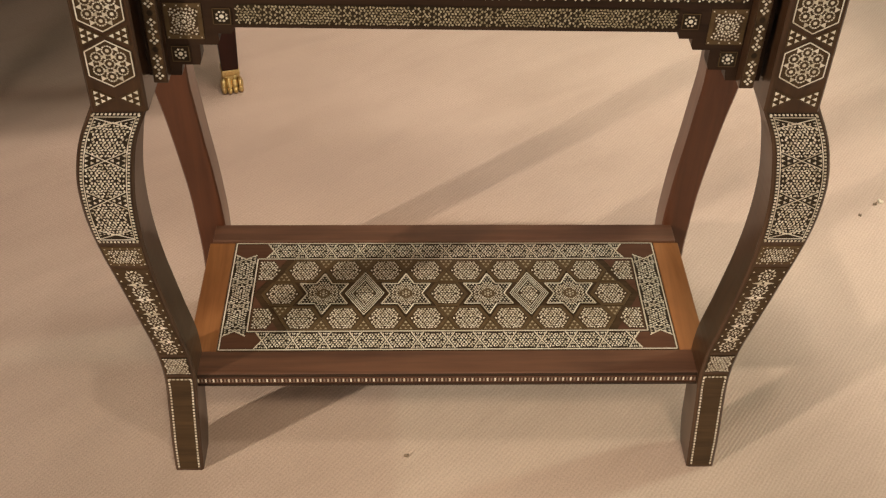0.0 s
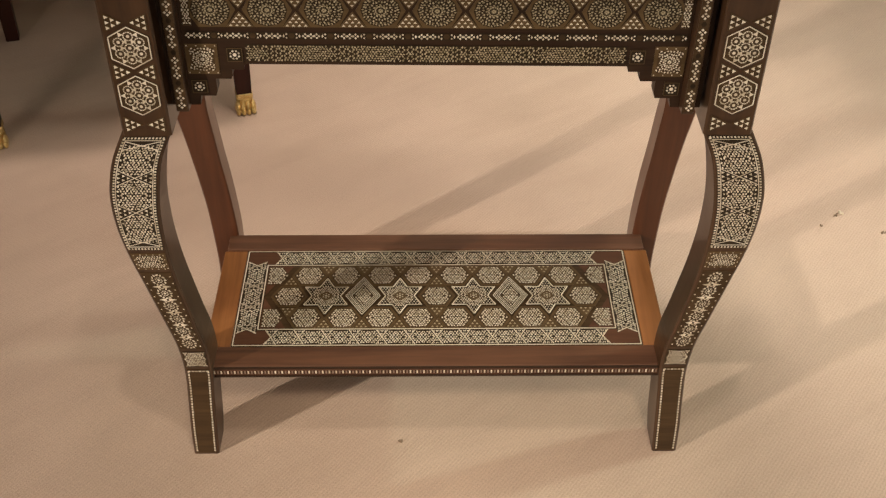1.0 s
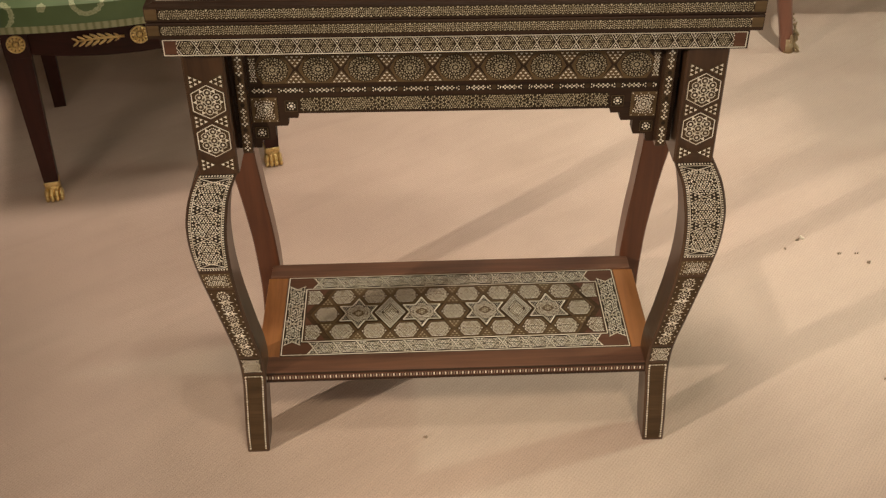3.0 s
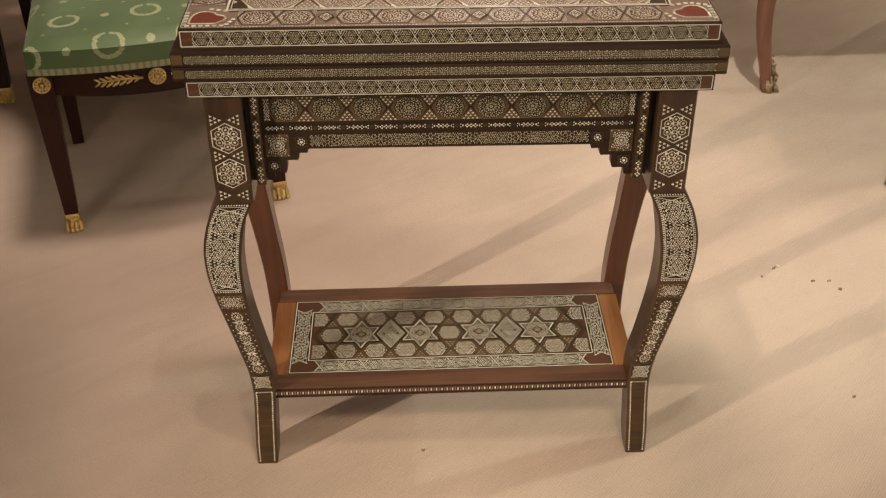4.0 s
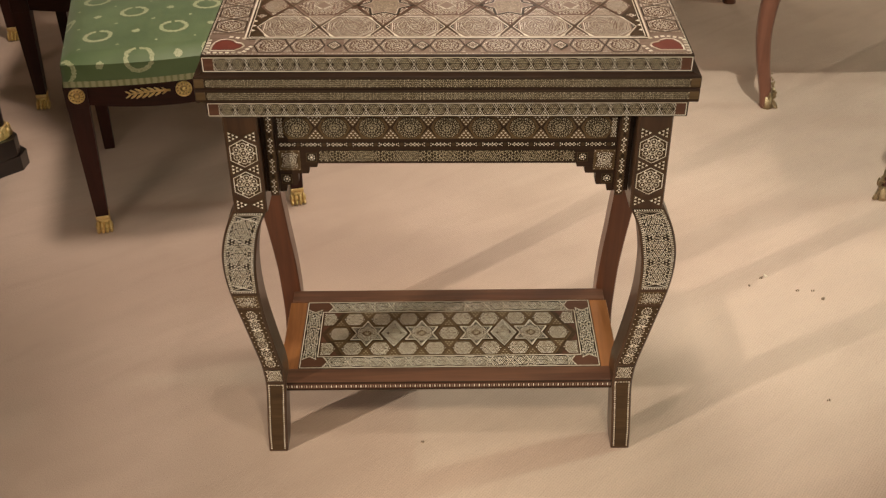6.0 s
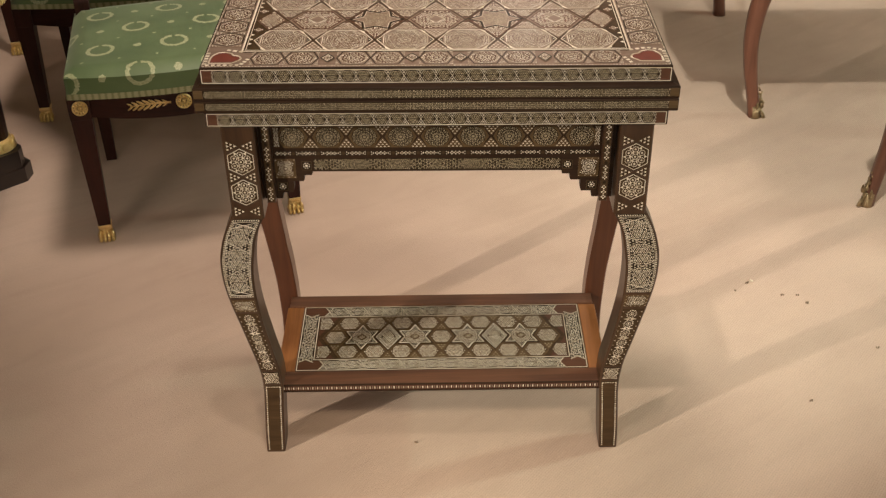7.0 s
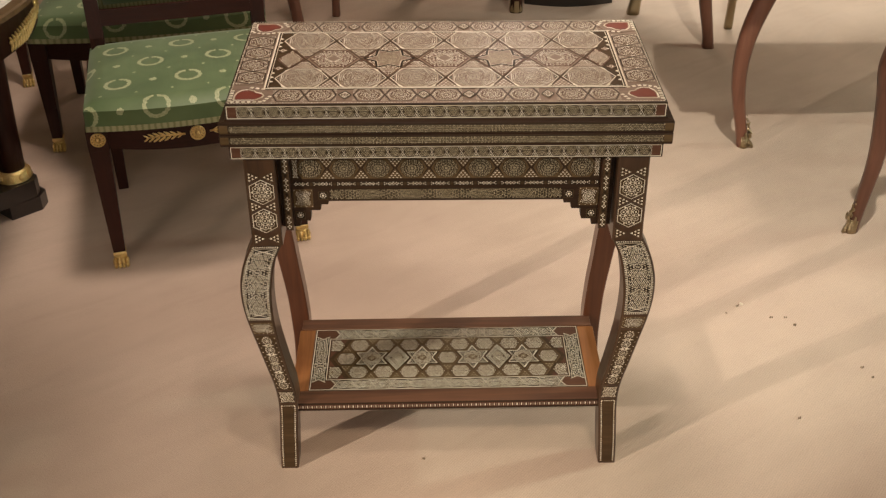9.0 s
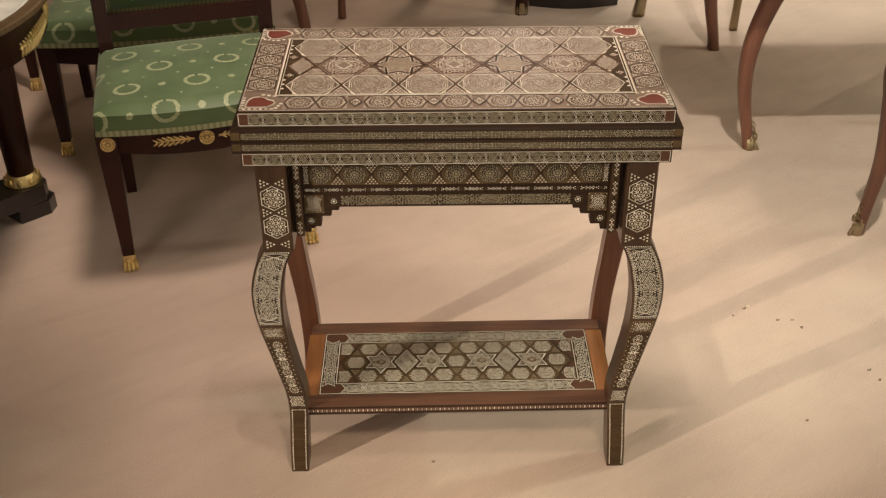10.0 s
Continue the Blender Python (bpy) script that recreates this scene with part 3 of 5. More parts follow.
        p += mosaic(upright_hexagon(0, mid, w + 0.001, (b - a) / 2 + 0.001, 0.56), 0, mid, 0.0040, 6, 1, 1.0, 0.0020, 0)
    for i, z in enumerate(edges_z):
        w = half(min(max(z, z0), z1)) - 0.0042
        up, dn = (0.0115 if i < 3 else 0.0), (0.0115 if i > 0 else 0.0)
        p.append(bar((-w, z - dn), (w, z + up), 0.0011))
        p.append(bar((w, z - dn), (-w, z + up), 0.0011))
        for side in (-1, 1):
            if 0 < i < 3:
                p += triangle_dots((side * w, z - 0.009), (side * w, z + 0.009), (side * 0.0035, z), 3, 1, 0.62)
            else:
                e = 1 if i == 0 else -1
                p += triangle_dots((side * w, z + e * 0.0125), (side * w, z + e * 0.003), (side * 0.005, z + e * 0.0075), 3, 1, 0.6)
    inlay("bowed_panel", p, on_leg, parent)

    # square block above the knee
    def on_block(u, v, h):
        return (sign * (0.327 + u), y0 - 0.007 - h, v)
    for cz in (0.6045, 0.6635):
        h = upright_hexagon(0, cz, 0.0222, 0.0262, 0.52)
        p = [(h, PLATE, 7)] + outline(shrink(h, 0.95), 0.0012)
        spots = [(0, cz)] + [(0.0128 * math.cos(math.pi * k / 3 + math.pi / 6), cz + 0.0140 * math.sin(math.pi * k / 3 + math.pi / 6)) for k in range(6)]
        for x, z in spots:
            p += ringlet(x, z, 0.0058)
        for k in range(6):
            a = math.pi * k / 3
            for r, turn in ((0.0080, math.pi), (0.0168, 0.0)):
                x, z = r * math.cos(a), cz + r * 1.09 * math.sin(a)
                p.append(([(x + 0.0034 * math.cos(a + turn + t), z + 0.0034 * math.sin(a + turn + t)) for t in (0, 2.1, 4.2)], CHIP, 1))
        inlay("hexagon_inlay", p, on_block, parent)
    for z in (0.5665, 0.634, 0.6935):
        for side in (-1, 1):
            a, b, c = (side * 0.0222, z - 0.0105), (side * 0.0222, z + 0.0105), (side * 0.0020, z)
            tri = [a, b, c] if side > 0 else [b, a, c]
            inlay("triangle_inlay", [(tri, PLATE, 7)] + outline(shrink(tri, 0.97), 0.0006, 4, CHIP) + triangle_dots(*shrink(tri, 0.9), 3, 1, 0.70), on_block, parent)


for sign in (-1, 1):
    one = leg(sign, -0.002, 0.050, *FRONT[sign], WALNUT, "cabriole leg inlaid with bone")
    leg_panels(sign, one, -0.002, *FRONT[sign])
    leg(sign, 0.285, 0.325, BACK_OUTER, BACK_INNER, REDWOOD_Z, "plain red-brown cabriole leg")

# lower shelf
SHELF = 0.161
bm = box(-0.318, 0.318, 0.008, 0.047, 0.142, SHELF, 0.0015)
shelf = part("shelf", bm, [REDWOOD_X], table, "red-brown wooden shelf with an inlaid panel")
part("back_rail", box(-0.318, 0.318, 0.2525, 0.287, 0.143, SHELF + 0.004, 0.0015), REDWOOD_X, table)
for s in (-1, 1):
    a, b = sorted((s * 0.287, s * 0.322))
    part("side_rail", box(a, b, 0.047, 0.2525, 0.143, SHELF, 0.0015), REDWOOD_LIT_Y, table, "red-brown wooden side rail, coloured orange as if lit")
part("shelf_panel", box(-0.287, 0.287, 0.047, 0.2525, 0.146, SHELF - 0.0008), DUSK, table)
for z in (0.1592, 0.1442):
    part("edge_bead", box(-0.3105, 0.3105, 0.0060, 0.0095, z - 0.0022, z + 0.0012, 0.0008), WALNUT_X, shelf)
p = [(rect(-0.3105, 0.3105, 0.1460, 0.1565), PLATE, 2)]
n = 67
for i in range(n):
    x = -0.309 + 0.618 * (i + 0.5) / n
    p.append((rect(x - 0.0010, x + 0.0010, 0.1484, 0.1540), CHIP, 1))
    p.append((rect(x + 0.0024, x + 0.0031, 0.1484, 0.1540), CHIP, 0))
    p.append((rect(x - 0.0031, x - 0.0024, 0.1484, 0.1540), CHIP, 0))
    p.append((rect(x + 0.0036, x + 0.0058, 0.1484, 0.1540), CHIP, 6))
inlay("edge_string", p, onto_front(0.008), shelf)


def crossed_cell(w, h, d):
    """A hexagon of chips between two crossings of pale lines, with packed triangles in the angles."""
    a = w / 2
    p = [(rect(-a, a, -h, h), PLATE, 0)]
    p += mosaic(hexagon(0, 0, a, h, 0.60), 0, 0, d, 6, 1, 1.0, d * 0.45, 0)
    for s in (-1, 1):
        p.append(bar((s * (a - h * 0.55), -h), (s * a, 0), 0.0015))
        p.append(bar((s * (a - h * 0.55), h), (s * a, 0), 0.0015))
        for t in (-1, 1):
            tri = [(s * a, t * h * 0.20), (s * a, t * h * 0.96), (s * (a - h * 0.46), t * h * 0.96)]
            p += triangle_dots(*tri, 2, 1, 0.66)
    return p


panel = bpy.data.objects["shelf_panel"]
zs = SHELF - 0.0008
for name, pieces in (("outer_string", outline(rect(-.2845, .2845, .0485, .2505), 0.0016)), ("inner_string", outline(rect(-.2530, .2530, .0805, .2185), 0.0016))):
    inlay(name, pieces, onto_top(zs), panel)
cell = marquetry_mesh(crossed_cell(0.0388, 0.0142, 0.0041), lambda u, v, h: (u, v, h))
repeat("border_cell", cell, panel, [(-0.2134 + 0.0388 * i, y, zs) for i in range(12) for y in (0.0645, 0.2345)])
side_cell = marquetry_mesh(crossed_cell(0.0455, 0.0142, 0.0041), lambda u, v, h: (v, u, h))
repeat("border_cell", side_cell, panel, [(s * 0.2688, 0.1495 + 0.0455 * k, zs) for k in (-1, 0, 1) for s in (-1, 1)])
XE, YE = 0.2328, 0.06825


def row_end(h, place):
    """The half crossing that closes a border row: two packed triangles under pale lines."""
    p = []
    for t in (-1, 1):
        tri = [(0.0, t * h * 0.05), (h * 0.62, t * h), (0.0, t * h)]
        tri = tri if t > 0 else tri[::-1]
        p += [(tri, PLATE, 0)] + triangle_dots(*shrink(tri, 0.8), 2, 1, 0.7) + [bar((0.0, 0.0), (h * 0.62, t * h), 0.0015)]
    return marquetry_mesh(p, place)


for s in (-1, 1):
    one = row_end(0.0142, (lambda u, v, h: (u, v, h)) if s > 0 else (lambda u, v, h: (-u, -v, h)))
    repeat("row_end", one, panel, [(s * XE, y, zs) for y in (0.0645, 0.2345)])
    one = row_end(0.0142, (lambda u, v, h: (-v, u, h)) if s > 0 else (lambda u, v, h: (v, -u, h)))
    repeat("row_end", one, panel, [(x, 0.1495 + s * YE, zs) for x in (-0.2688, 0.2688)])
    for t, yc in ((-1, 0.0485), (1, 0.2505)):
        out, mid, near, ye = yc - t * 0.0012, yc - t * 0.016, yc - t * 0.0302, 0.1495 + t * YE
        pts = [(0.2832, out), (XE + 0.0088, out), (XE, mid), (XE + 0.0088, near), (0.2546, near), (0.2546, ye + t * 0.0088), (0.2688, ye), (0.2832, ye + t * 0.0088)]
        pts = [(s * x, y) for x, y in pts]
        inlay("corner_veneer", [(pts if s * t > 0 else pts[::-1], PLATE, 2)], onto_top(zs - 0.0003), panel)

# field of the shelf: two rows of eight hexagons, a row of stars and lozenges between
PX, CY = 0.0537, 0.1495
hexa = hexagon(0, 0, 0.0268, 0.0222, 0.53)
p = [(hexa, PLATE, 4)] + outline(shrink(hexa, 0.99), 0.0007, 4) + mosaic(hexagon(0, 0, 0.0228, 0.0192, 0.54), 0, 0, 0.0041, 6, 1, 1.0, 0.0012)
hex_mesh = marquetry_mesh(p, lambda u, v, h: (u, v, h))
spots = [((k + 0.5) * PX, CY + r * 0.0456, zs) for k in range(-4, 4) for r in (-1, 1)]
repeat("hexagon_inlay", hex_mesh, panel, spots)
repeat("hexagon_inlay", hex_mesh, panel, [(x, CY, zs) for x in (-4 * PX, 0.0, 4 * PX)])
tri = [(-0.0112, 0), (0.0112, 0), (0, 0.0195)]
tri_up = marquetry_mesh([(tri, PLATE, 4)] + triangle_dots(*shrink(tri, 0.86), 3, 5, 0.6), lambda u, v, h: (u, v, h))
tri_down = marquetry_mesh([([(x, -y) for x, y in tri][::-1], PLATE, 4)] + triangle_dots(*shrink([(x, -y) for x, y in tri][::-1], 0.86), 3, 5, 0.6), lambda u, v, h: (u, v, h))
repeat("triangle_inlay", tri_up, panel, [(k * PX, CY - 0.0668, zs) for k in range(-3, 4)])
repeat("triangle_inlay", tri_down, panel, [(k * PX, CY + 0.0668, zs) for k in range(-3, 4)])
repeat("triangle_inlay", tri_up, panel, [(k * PX, CY + 0.0242, zs) for k in (-4, 0, 4)])
repeat("triangle_inlay", tri_down, panel, [(k * PX, CY - 0.0242, zs) for k in (-4, 0, 4)])
st = star(0, 0, 0.0385, 0.0405, 0.565, math.pi / 2)
p = [(st, PLATE, 0)] + outline(shrink(st, 0.95), 0.0017)
p += mosaic(upright_hexagon(0, 0, 0.0195, 0.0225, 0.5), 0, 0, 0.0034, 6, 1, 1.0, 0.0)
for i in range(6):
    a = math.pi * i / 3 + math.pi / 2
    tip = [(r * math.cos(a + e), r * math.sin(a + e) * 1.05) for r, e in ((0.0345, 0.0), (0.0205, 0.40), (0.0205, -0.40))]
    p += [(o, LINE + 0.0001, m) for o, h, m in triangle_dots(*tip, 4, 1, 0.62)]
p += [(upright_hexagon(0, 0, 0.0085, 0.0098, 0.5), LINE, 4)] + [(o, LINE + 0.0002, m) for o, h, m in rosette(0, 0, 0.0060, 1, 6)]
star_mesh = marquetry_mesh(p, lambda u, v, h: (u, v, h + 0.0004))
repeat("star_inlay", star_mesh, panel, [(k * PX, CY, zs) for k in (-3, -1, 1, 3)])
dia = [(0.0258, 0), (0, 0.0410), (-0.0258, 0), (0, -0.0410)]
p = [(dia, PLATE, 0)]
for k in (0.97, 0.86, 0.75, 0.64):
    p += outline(shrink(dia, k), 0.0010)
p += mosaic(shrink(dia, 0.56), 0, 0, 0.0040, 4, 1, 0.8, 0.0)
dia_mesh = marquetry_mesh(p, lambda u, v, h: (u, v, h + 0.0008))
repeat("lozenge_inlay", dia_mesh, panel, [(k * PX, CY, zs) for k in (-2, 2)])
for s in (-1, 1):
    for t in (-1, 1):
        a = [(s * 0.2505, CY + t * 0.0675), (s * 0.2140, CY + t * 0.0675), (s * 0.2505, CY + t * 0.003)]
        a = a if s * t > 0 else a[::-1]
        cx, cy = s * 0.2417, CY + t * 0.0456
        cut = [(s * 0.2495, cy + 0.0192), (cx - s * 0.0120, cy + 0.0192), (cx - s * 0.0215, cy), (cx - s * 0.0120, cy - 0.0192), (s * 0.2495, cy - 0.0192)]
        cut = cut if s > 0 else cut[::-1]
        inlay("corner_inlay", [(a, PLATE, 2)] + mosaic(cut, cx, cy, 0.0041, 6, 1, 1.0, 0.0010), onto_top(zs), panel)

# the upper carcase leans a little to one side
LEAN_TOP = Matrix.Translation((0, 0, 0.8375)) @ Matrix.Rotation(radians(0.5), 4, "Y") @ Matrix.Translation((0, 0, -0.8375))


def upper(name, bm, mats, label=""):
    ob = part(name, bm, mats, table, label)
    ob.matrix_basis = LEAN_TOP
    return ob


AY = 0.019
shape = [(-0.30, 0.745), (-0.30, 0.572), (-0.266, 0.572), (-0.264, 0.584), (-0.247, 0.584), (-0.245, 0.590), (-0.245, 0.606), (-0.228, 0.606), (-0.226, 0.610), (-0.226, 0.618), (-0.213, 0.618), (-0.211, 0.625)]
shape = shape + [(-x, z) for x, z in reversed(shape)]
bm = prism(shape, AY, AY + 0.016, "y")
apron = upper("apron", bm, WALNUT_X, "stepped front apron inlaid with bone")
upper("side_apron", box(-0.335, -0.315, 0.045, 0.29, 0.60, 0.745), WALNUT_X)
upper("side_apron", box(0.315, 0.335, 0.045, 0.29, 0.60, 0.745), WALNUT_X)
upper("back_apron", box(-0.30, 0.30, 0.305, 0.32, 0.625, 0.745), REDWOOD_X)
af = onto_front(AY)
PA = 0.0604
hx = hexagon(0, 0, 0.0268, 0.0205, 0.56)
p = [(hx, PLATE, 4)] + mosaic([(0.0215 * math.cos(math.pi * i / 6), 0.0192 * math.sin(math.pi * i / 6)) for i in range(12)], 0, 0, 0.0034, 12, 5, 1.1, 0.0004, 0)
am = marquetry_mesh(p, lambda u, v, h: (u, -h, v))
repeat("hexagon_inlay", am, apron, [(PA * k, AY, 0.6915) for k in range(-4, 5)])
for t in (-1, 1):
    tr = [(-0.0150, t * 0.0205), (0.0150, t * 0.0205), (0, t * 0.0015)]
    tr = tr[::-1] if t > 0 else tr
    tm = marquetry_mesh([(tr, PLATE, 4)] + triangle_dots(*shrink(tr, 0.88), 4, 1, 0.6), lambda u, v, h: (u, -h, v))
    repeat("triangle_inlay", tm, apron, [(PA * (k + 0.5), AY, 0.6915) for k in range(-4, 4)])
for s in (-1, 1):
    e = rect(*sorted((s * 0.2635, s * 0.2725)), 0.672, 0.711)
    inlay("end_inlay", [(e, PLATE, 4)] + mosaic(e, s * 0.268, 0.6915, 0.0032, 6, 1, 1.0, 0.0008), af, apron)
p = [(rect(-0.2725, 0.2725, 0.6565, 0.6650), PLATE, 0)]
for i in range(26):
    x = -0.2725 + 0.545 * (i + 0.5) / 26
    if i % 2 == 0:
        for e in (-0.0062, 0.0, 0.0062):
            p += [chip(x + e + dx, 0.66075 + dz, 0.0, 0.0014, 0.0015) for dx, dz in ((-0.0024, 0), (0.0024, 0), (0, -0.0022), (0, 0.0022))]
    else:
        p += [chip(x + e, 0.66075 + dz, 0.0, 0.0012, 0.0012) for e in (-0.0055, 0.0055) for dz in (-0.0022, 0.0022)]
        p.append((hexagon(x, 0.66075, 0.0036, 0.0030, 0.5), CHIP, 7))
        p += [chip(x + e, 0.66075, 0, 0.0012, 0.0022) for e in (-0.0085, 0.0085)]
inlay("bead_strip", p, af, apron)
p = [(rect(-0.2085, 0.2085, 0.6285, 0.6500), PLATE, 0)]
p += mosaic(rect(-0.2080, 0.2080, 0.6290, 0.6495), 0, 0.63925, 0.0034, 6, 5, 1.0, 0.0008, 0)
inlay("long_strip", p, af, apron)
for s in (-1, 1):
    a = rect(*sorted((s * 0.2745, s * 0.2395)), 0.6125, 0.6500)
    inlay("square_inlay", [(a, PLATE, 4)] + mosaic(rect(s * 0.257 - 0.0135, s * 0.257 + 0.0135, 0.6170, 0.6455), s * 0.257, 0.6312, 0.0032, 8, 1, 1.0, 0.0004)
          + [chip(s * 0.257 + dx, 0.6312 + dz, 0.8, 0.0010, 0.0010) for dx in (-0.0155, -0.005, 0.005, 0.0155) for dz in (-0.0168, 0.0168)], af, apron)
    for cx, cz in ((s * 0.2210, 0.6370), (s * 0.2640, 0.5965)):
        q = rect(cx - 0.0088, cx + 0.0088, cz - 0.0088, cz + 0.0088)
        inlay("floret_inlay", [(q, PLATE, 0)] + outline(shrink(q, 0.92), 0.0008, 4) + rosette(cx, cz, 0.0066, 1, 8), af, apron)
    x0, x1 = sorted((s * 0.2765, s * 0.2905))
    post = upper("apron_post", box(x0, x1, 0.004, AY + 0.012, 0.572, 0.745, 0.001), WALNUT)
    c = s * 0.2835
    p = [(rect(c - 0.0056, c + 0.0056, 0.576, 0.728), PLATE, 7)]
    for i in range(16):
        z = 0.581 + 0.1435 * i / 15
        p += [chip(c + dx, z + dz, 0.0, 0.0017, 0.0017) for dx, dz in ((-.0028, 0), (.0028, 0), (0, -.0028), (0, .0028))] if i % 4 != 3 else [(hexagon(c, z, 0.003, 0.003, 0.5), CHIP, 0)]
    inlay("bead_strip", p, onto_front(0.004), post)

# mouldings and the two folding leaves
TY, TB = -0.0265, 0.3435
mould = upper("lower_moulding", box(-0.3715, 0.3715, TY, TB, 0.7345, 0.7645, 0.0012), WALNUT_X, "frieze moulding inlaid with bone")


def roundel_strip(x0, x1, z0, z1, pitch=0.0118):
    """A band of small roundels of chips, side by side, with a triangle above and below each joint."""
    n = round((x1 - x0) / pitch)
    mid, h = (z0 + z1) / 2, (z1 - z0) / 2
    out = [(rect(x0, x1, z0, z1), PLATE, 0)]
    for i in range(n):
        x = x0 + (x1 - x0) * (i + 0.5) / n
        out.append(chip(x, mid, 0.8, 0.0011, 0.0011, 5))
        for k in range(6):
            t = math.pi * (k + 0.5) / 3
            out.append(chip(x + 0.0026 * math.cos(t), mid + 0.0026 * math.sin(t), t, 0.0013, 0.0009, 5))
        for k in range(10):
            t = math.pi * (k + 0.5) / 5
            out.append(chip(x + 0.0049 * math.cos(t), mid + min(0.0052, h * 0.84) * math.sin(t), t + math.pi / 2, 0.0015, 0.0009, 5))
        e = x + (x1 - x0) / n / 2
        for t in (-1, 1):
            tri = [(e - 0.0016, mid + t * h * 0.90), (e + 0.0016, mid + t * h * 0.90), (e, mid + t * h * 0.42)]
            out.append((tri if t < 0 else tri[::-1], CHIP, 5))
    return out


for name, z0, z1, b0, b1 in (("lower_leaf", 0.7650, 0.7868, 0.7705, 0.7832), ("upper_leaf", 0.7876, 0.8075, 0.7912, 0.8052)):
    leaf = upper(name, box(-0.3835, 0.3835, TY - 0.0115, TB + 0.010, z0, z1, 0.0015), WALNUT_X, "walnut folding leaf with an inlaid edge")
    inlay("edge_strip", roundel_strip(-0.3660, 0.3660, b0, b1), onto_front(TY - 0.0115), leaf)
    for s in (-1, 1):
        q = rect(*sorted((s * 0.3675, s * 0.3820)), b0, b1)
        inlay("edge_end", [(q, PLATE, 4)], onto_front(TY - 0.0115), leaf)
# hollow under the top
prof = [(0.0010, 0.8075), (0.0010, 0.8082), (0.0080, 0.8090), (0.0105, 0.8098), (0.0110, 0.8108)]
loops = [[(-0.3835 + d, TY - 0.0115 + d, z), (0.3835 - d, TY - 0.0115 + d, z), (0.3835 - d, TB + 0.010 - d, z), (-0.3835 + d, TB + 0.010 - d, z)] for d, z in prof]
upper("hollow_moulding", rings(loops), WALNUT_X)
top = upper("table_top", box(-0.3705, 0.3705, TY + 0.001, TB, 0.8105, 0.8375, 0.0010), WALNUT_X, "table top covered in bone and mother-of-pearl marquetry")


def edge_band(parent, z0, z1, y, x0, x1):
    """A band of chip hexagons and crossings along a front edge, with plain ends."""
    n = 28
    pitch = (x1 - x0) / n
    h = (z1 - z0) / 2
    a = pitch / 2
    p = [(rect(-a, a, -h, h), PLATE, 0)]
    p += mosaic(hexagon(0, 0, a - 0.0010, h, 0.52), 0, 0, 0.0030, 6, 5, 1.0, 0.0011, 0)
    for s in (-1, 1):
        for t in (-1, 1):
            p.append(bar((s * (a - h * 0.62), t * h), (s * a, 0), 0.0008, 1))
            tri = [(s * a, t * h * 0.42), (s * a, t * h * 0.66), (s * (a - h * 0.20), t * h * 0.66)]
            p.append((tri if s * t < 0 else tri[::-1], CHIP, 1))
            tri = [(s * a, t * h * 0.72), (s * (a - h * 0.14), t * h * 0.95), (s * (a - h * 0.42), t * h * 0.95)]
            p.append((tri if s * t < 0 else tri[::-1], CHIP, 1))
    me = marquetry_mesh(p, lambda u, v, k: (u, -k, v))
    repeat("edge_tile", me, parent, [(x0 + pitch * (i + 0.5), y, (z0 + z1) / 2) for i in range(n)])
    p = []
    for z in (z0 - 0.0008, z1 + 0.0008):
        p.append(bar((x0 - 0.016, z), (x1 + 0.016, z), 0.0013))
    for s in (x0 - 0.016, x1 + 0.016):
        p.append(bar((s, z0 - 0.0008), (s, z1 + 0.0008), 0.0013))
    inlay("edge_string", p, onto_front(y), parent)
    for s, x in ((-1, x0), (1, x1)):
        q = rect(*sorted((x, x + s * 0.0150)), z0, z1)
        inlay("edge_end", [(q, PLATE, 2)], onto_front(y), parent)


edge_band(mould, 0.7385, 0.7580, TY, -0.3520, 0.3520)
edge_band(top, 0.8135, 0.8340, TY + 0.001, -0.3520, 0.3520)

# top surface
ZT = 0.8375
flat = lambda u, v, h: (u, v, h)
def lift(extra):
    return lambda u, v, h: (u, v, h + extra)
inlay("border_ground", [(rect(-0.3665, 0.3665, TY + 0.005, TB - 0.004), PLATE, 6)], onto_top(ZT - 0.0006), top)
inlay("field_ground", [(rect(-0.3125, 0.3125, 0.0330, 0.2890), PLATE, 7)], onto_top(ZT - 0.0002), top)
ZT += 0.0005
FX, F0, F1 = 0.3110, 0.0345, 0.2875
FC = (F0 + F1) / 2
p = []
for a, b in (((-0.3665, TY + 0.004), (0.3665, TY + 0.004)), ((0.3665, TY + 0.004), (0.3665, TB - 0.004)), ((0.3665, TB - 0.004), (-0.3665, TB - 0.004)), ((-0.3665, TB - 0.004), (-0.3665, TY + 0.004))):
    p += dashes(a, b, 0.0048, 0.6, 0.0020)
inlay("rim_string", p, onto_top(ZT), top)
inlay("field_string", outline(rect(-FX, FX, F0, F1), 0.0030) + outline(rect(-FX + 0.005, FX - 0.005, F0 + 0.004, F1 - 0.004), 0.0012), onto_top(ZT), top)

P6 = 0.1004
RY = 0.0838
hx = hexagon(0, 0, 0.0478, 0.0405, 0.56)
p = [(hx, PLATE, 6)] + outline(shrink(hx, 0.97), 0.0014)
octo = [(0.0385 * math.cos(math.pi * (i + 0.5) / 4), 0.0395 * math.sin(math.pi * (i + 0.5) / 4)) for i in range(8)]
p += outline(octo, 0.0013) + mosaic(shrink(octo, 0.97), 0, 0, 0.0042, 8, 1, 1.0, 0.0014, 2)
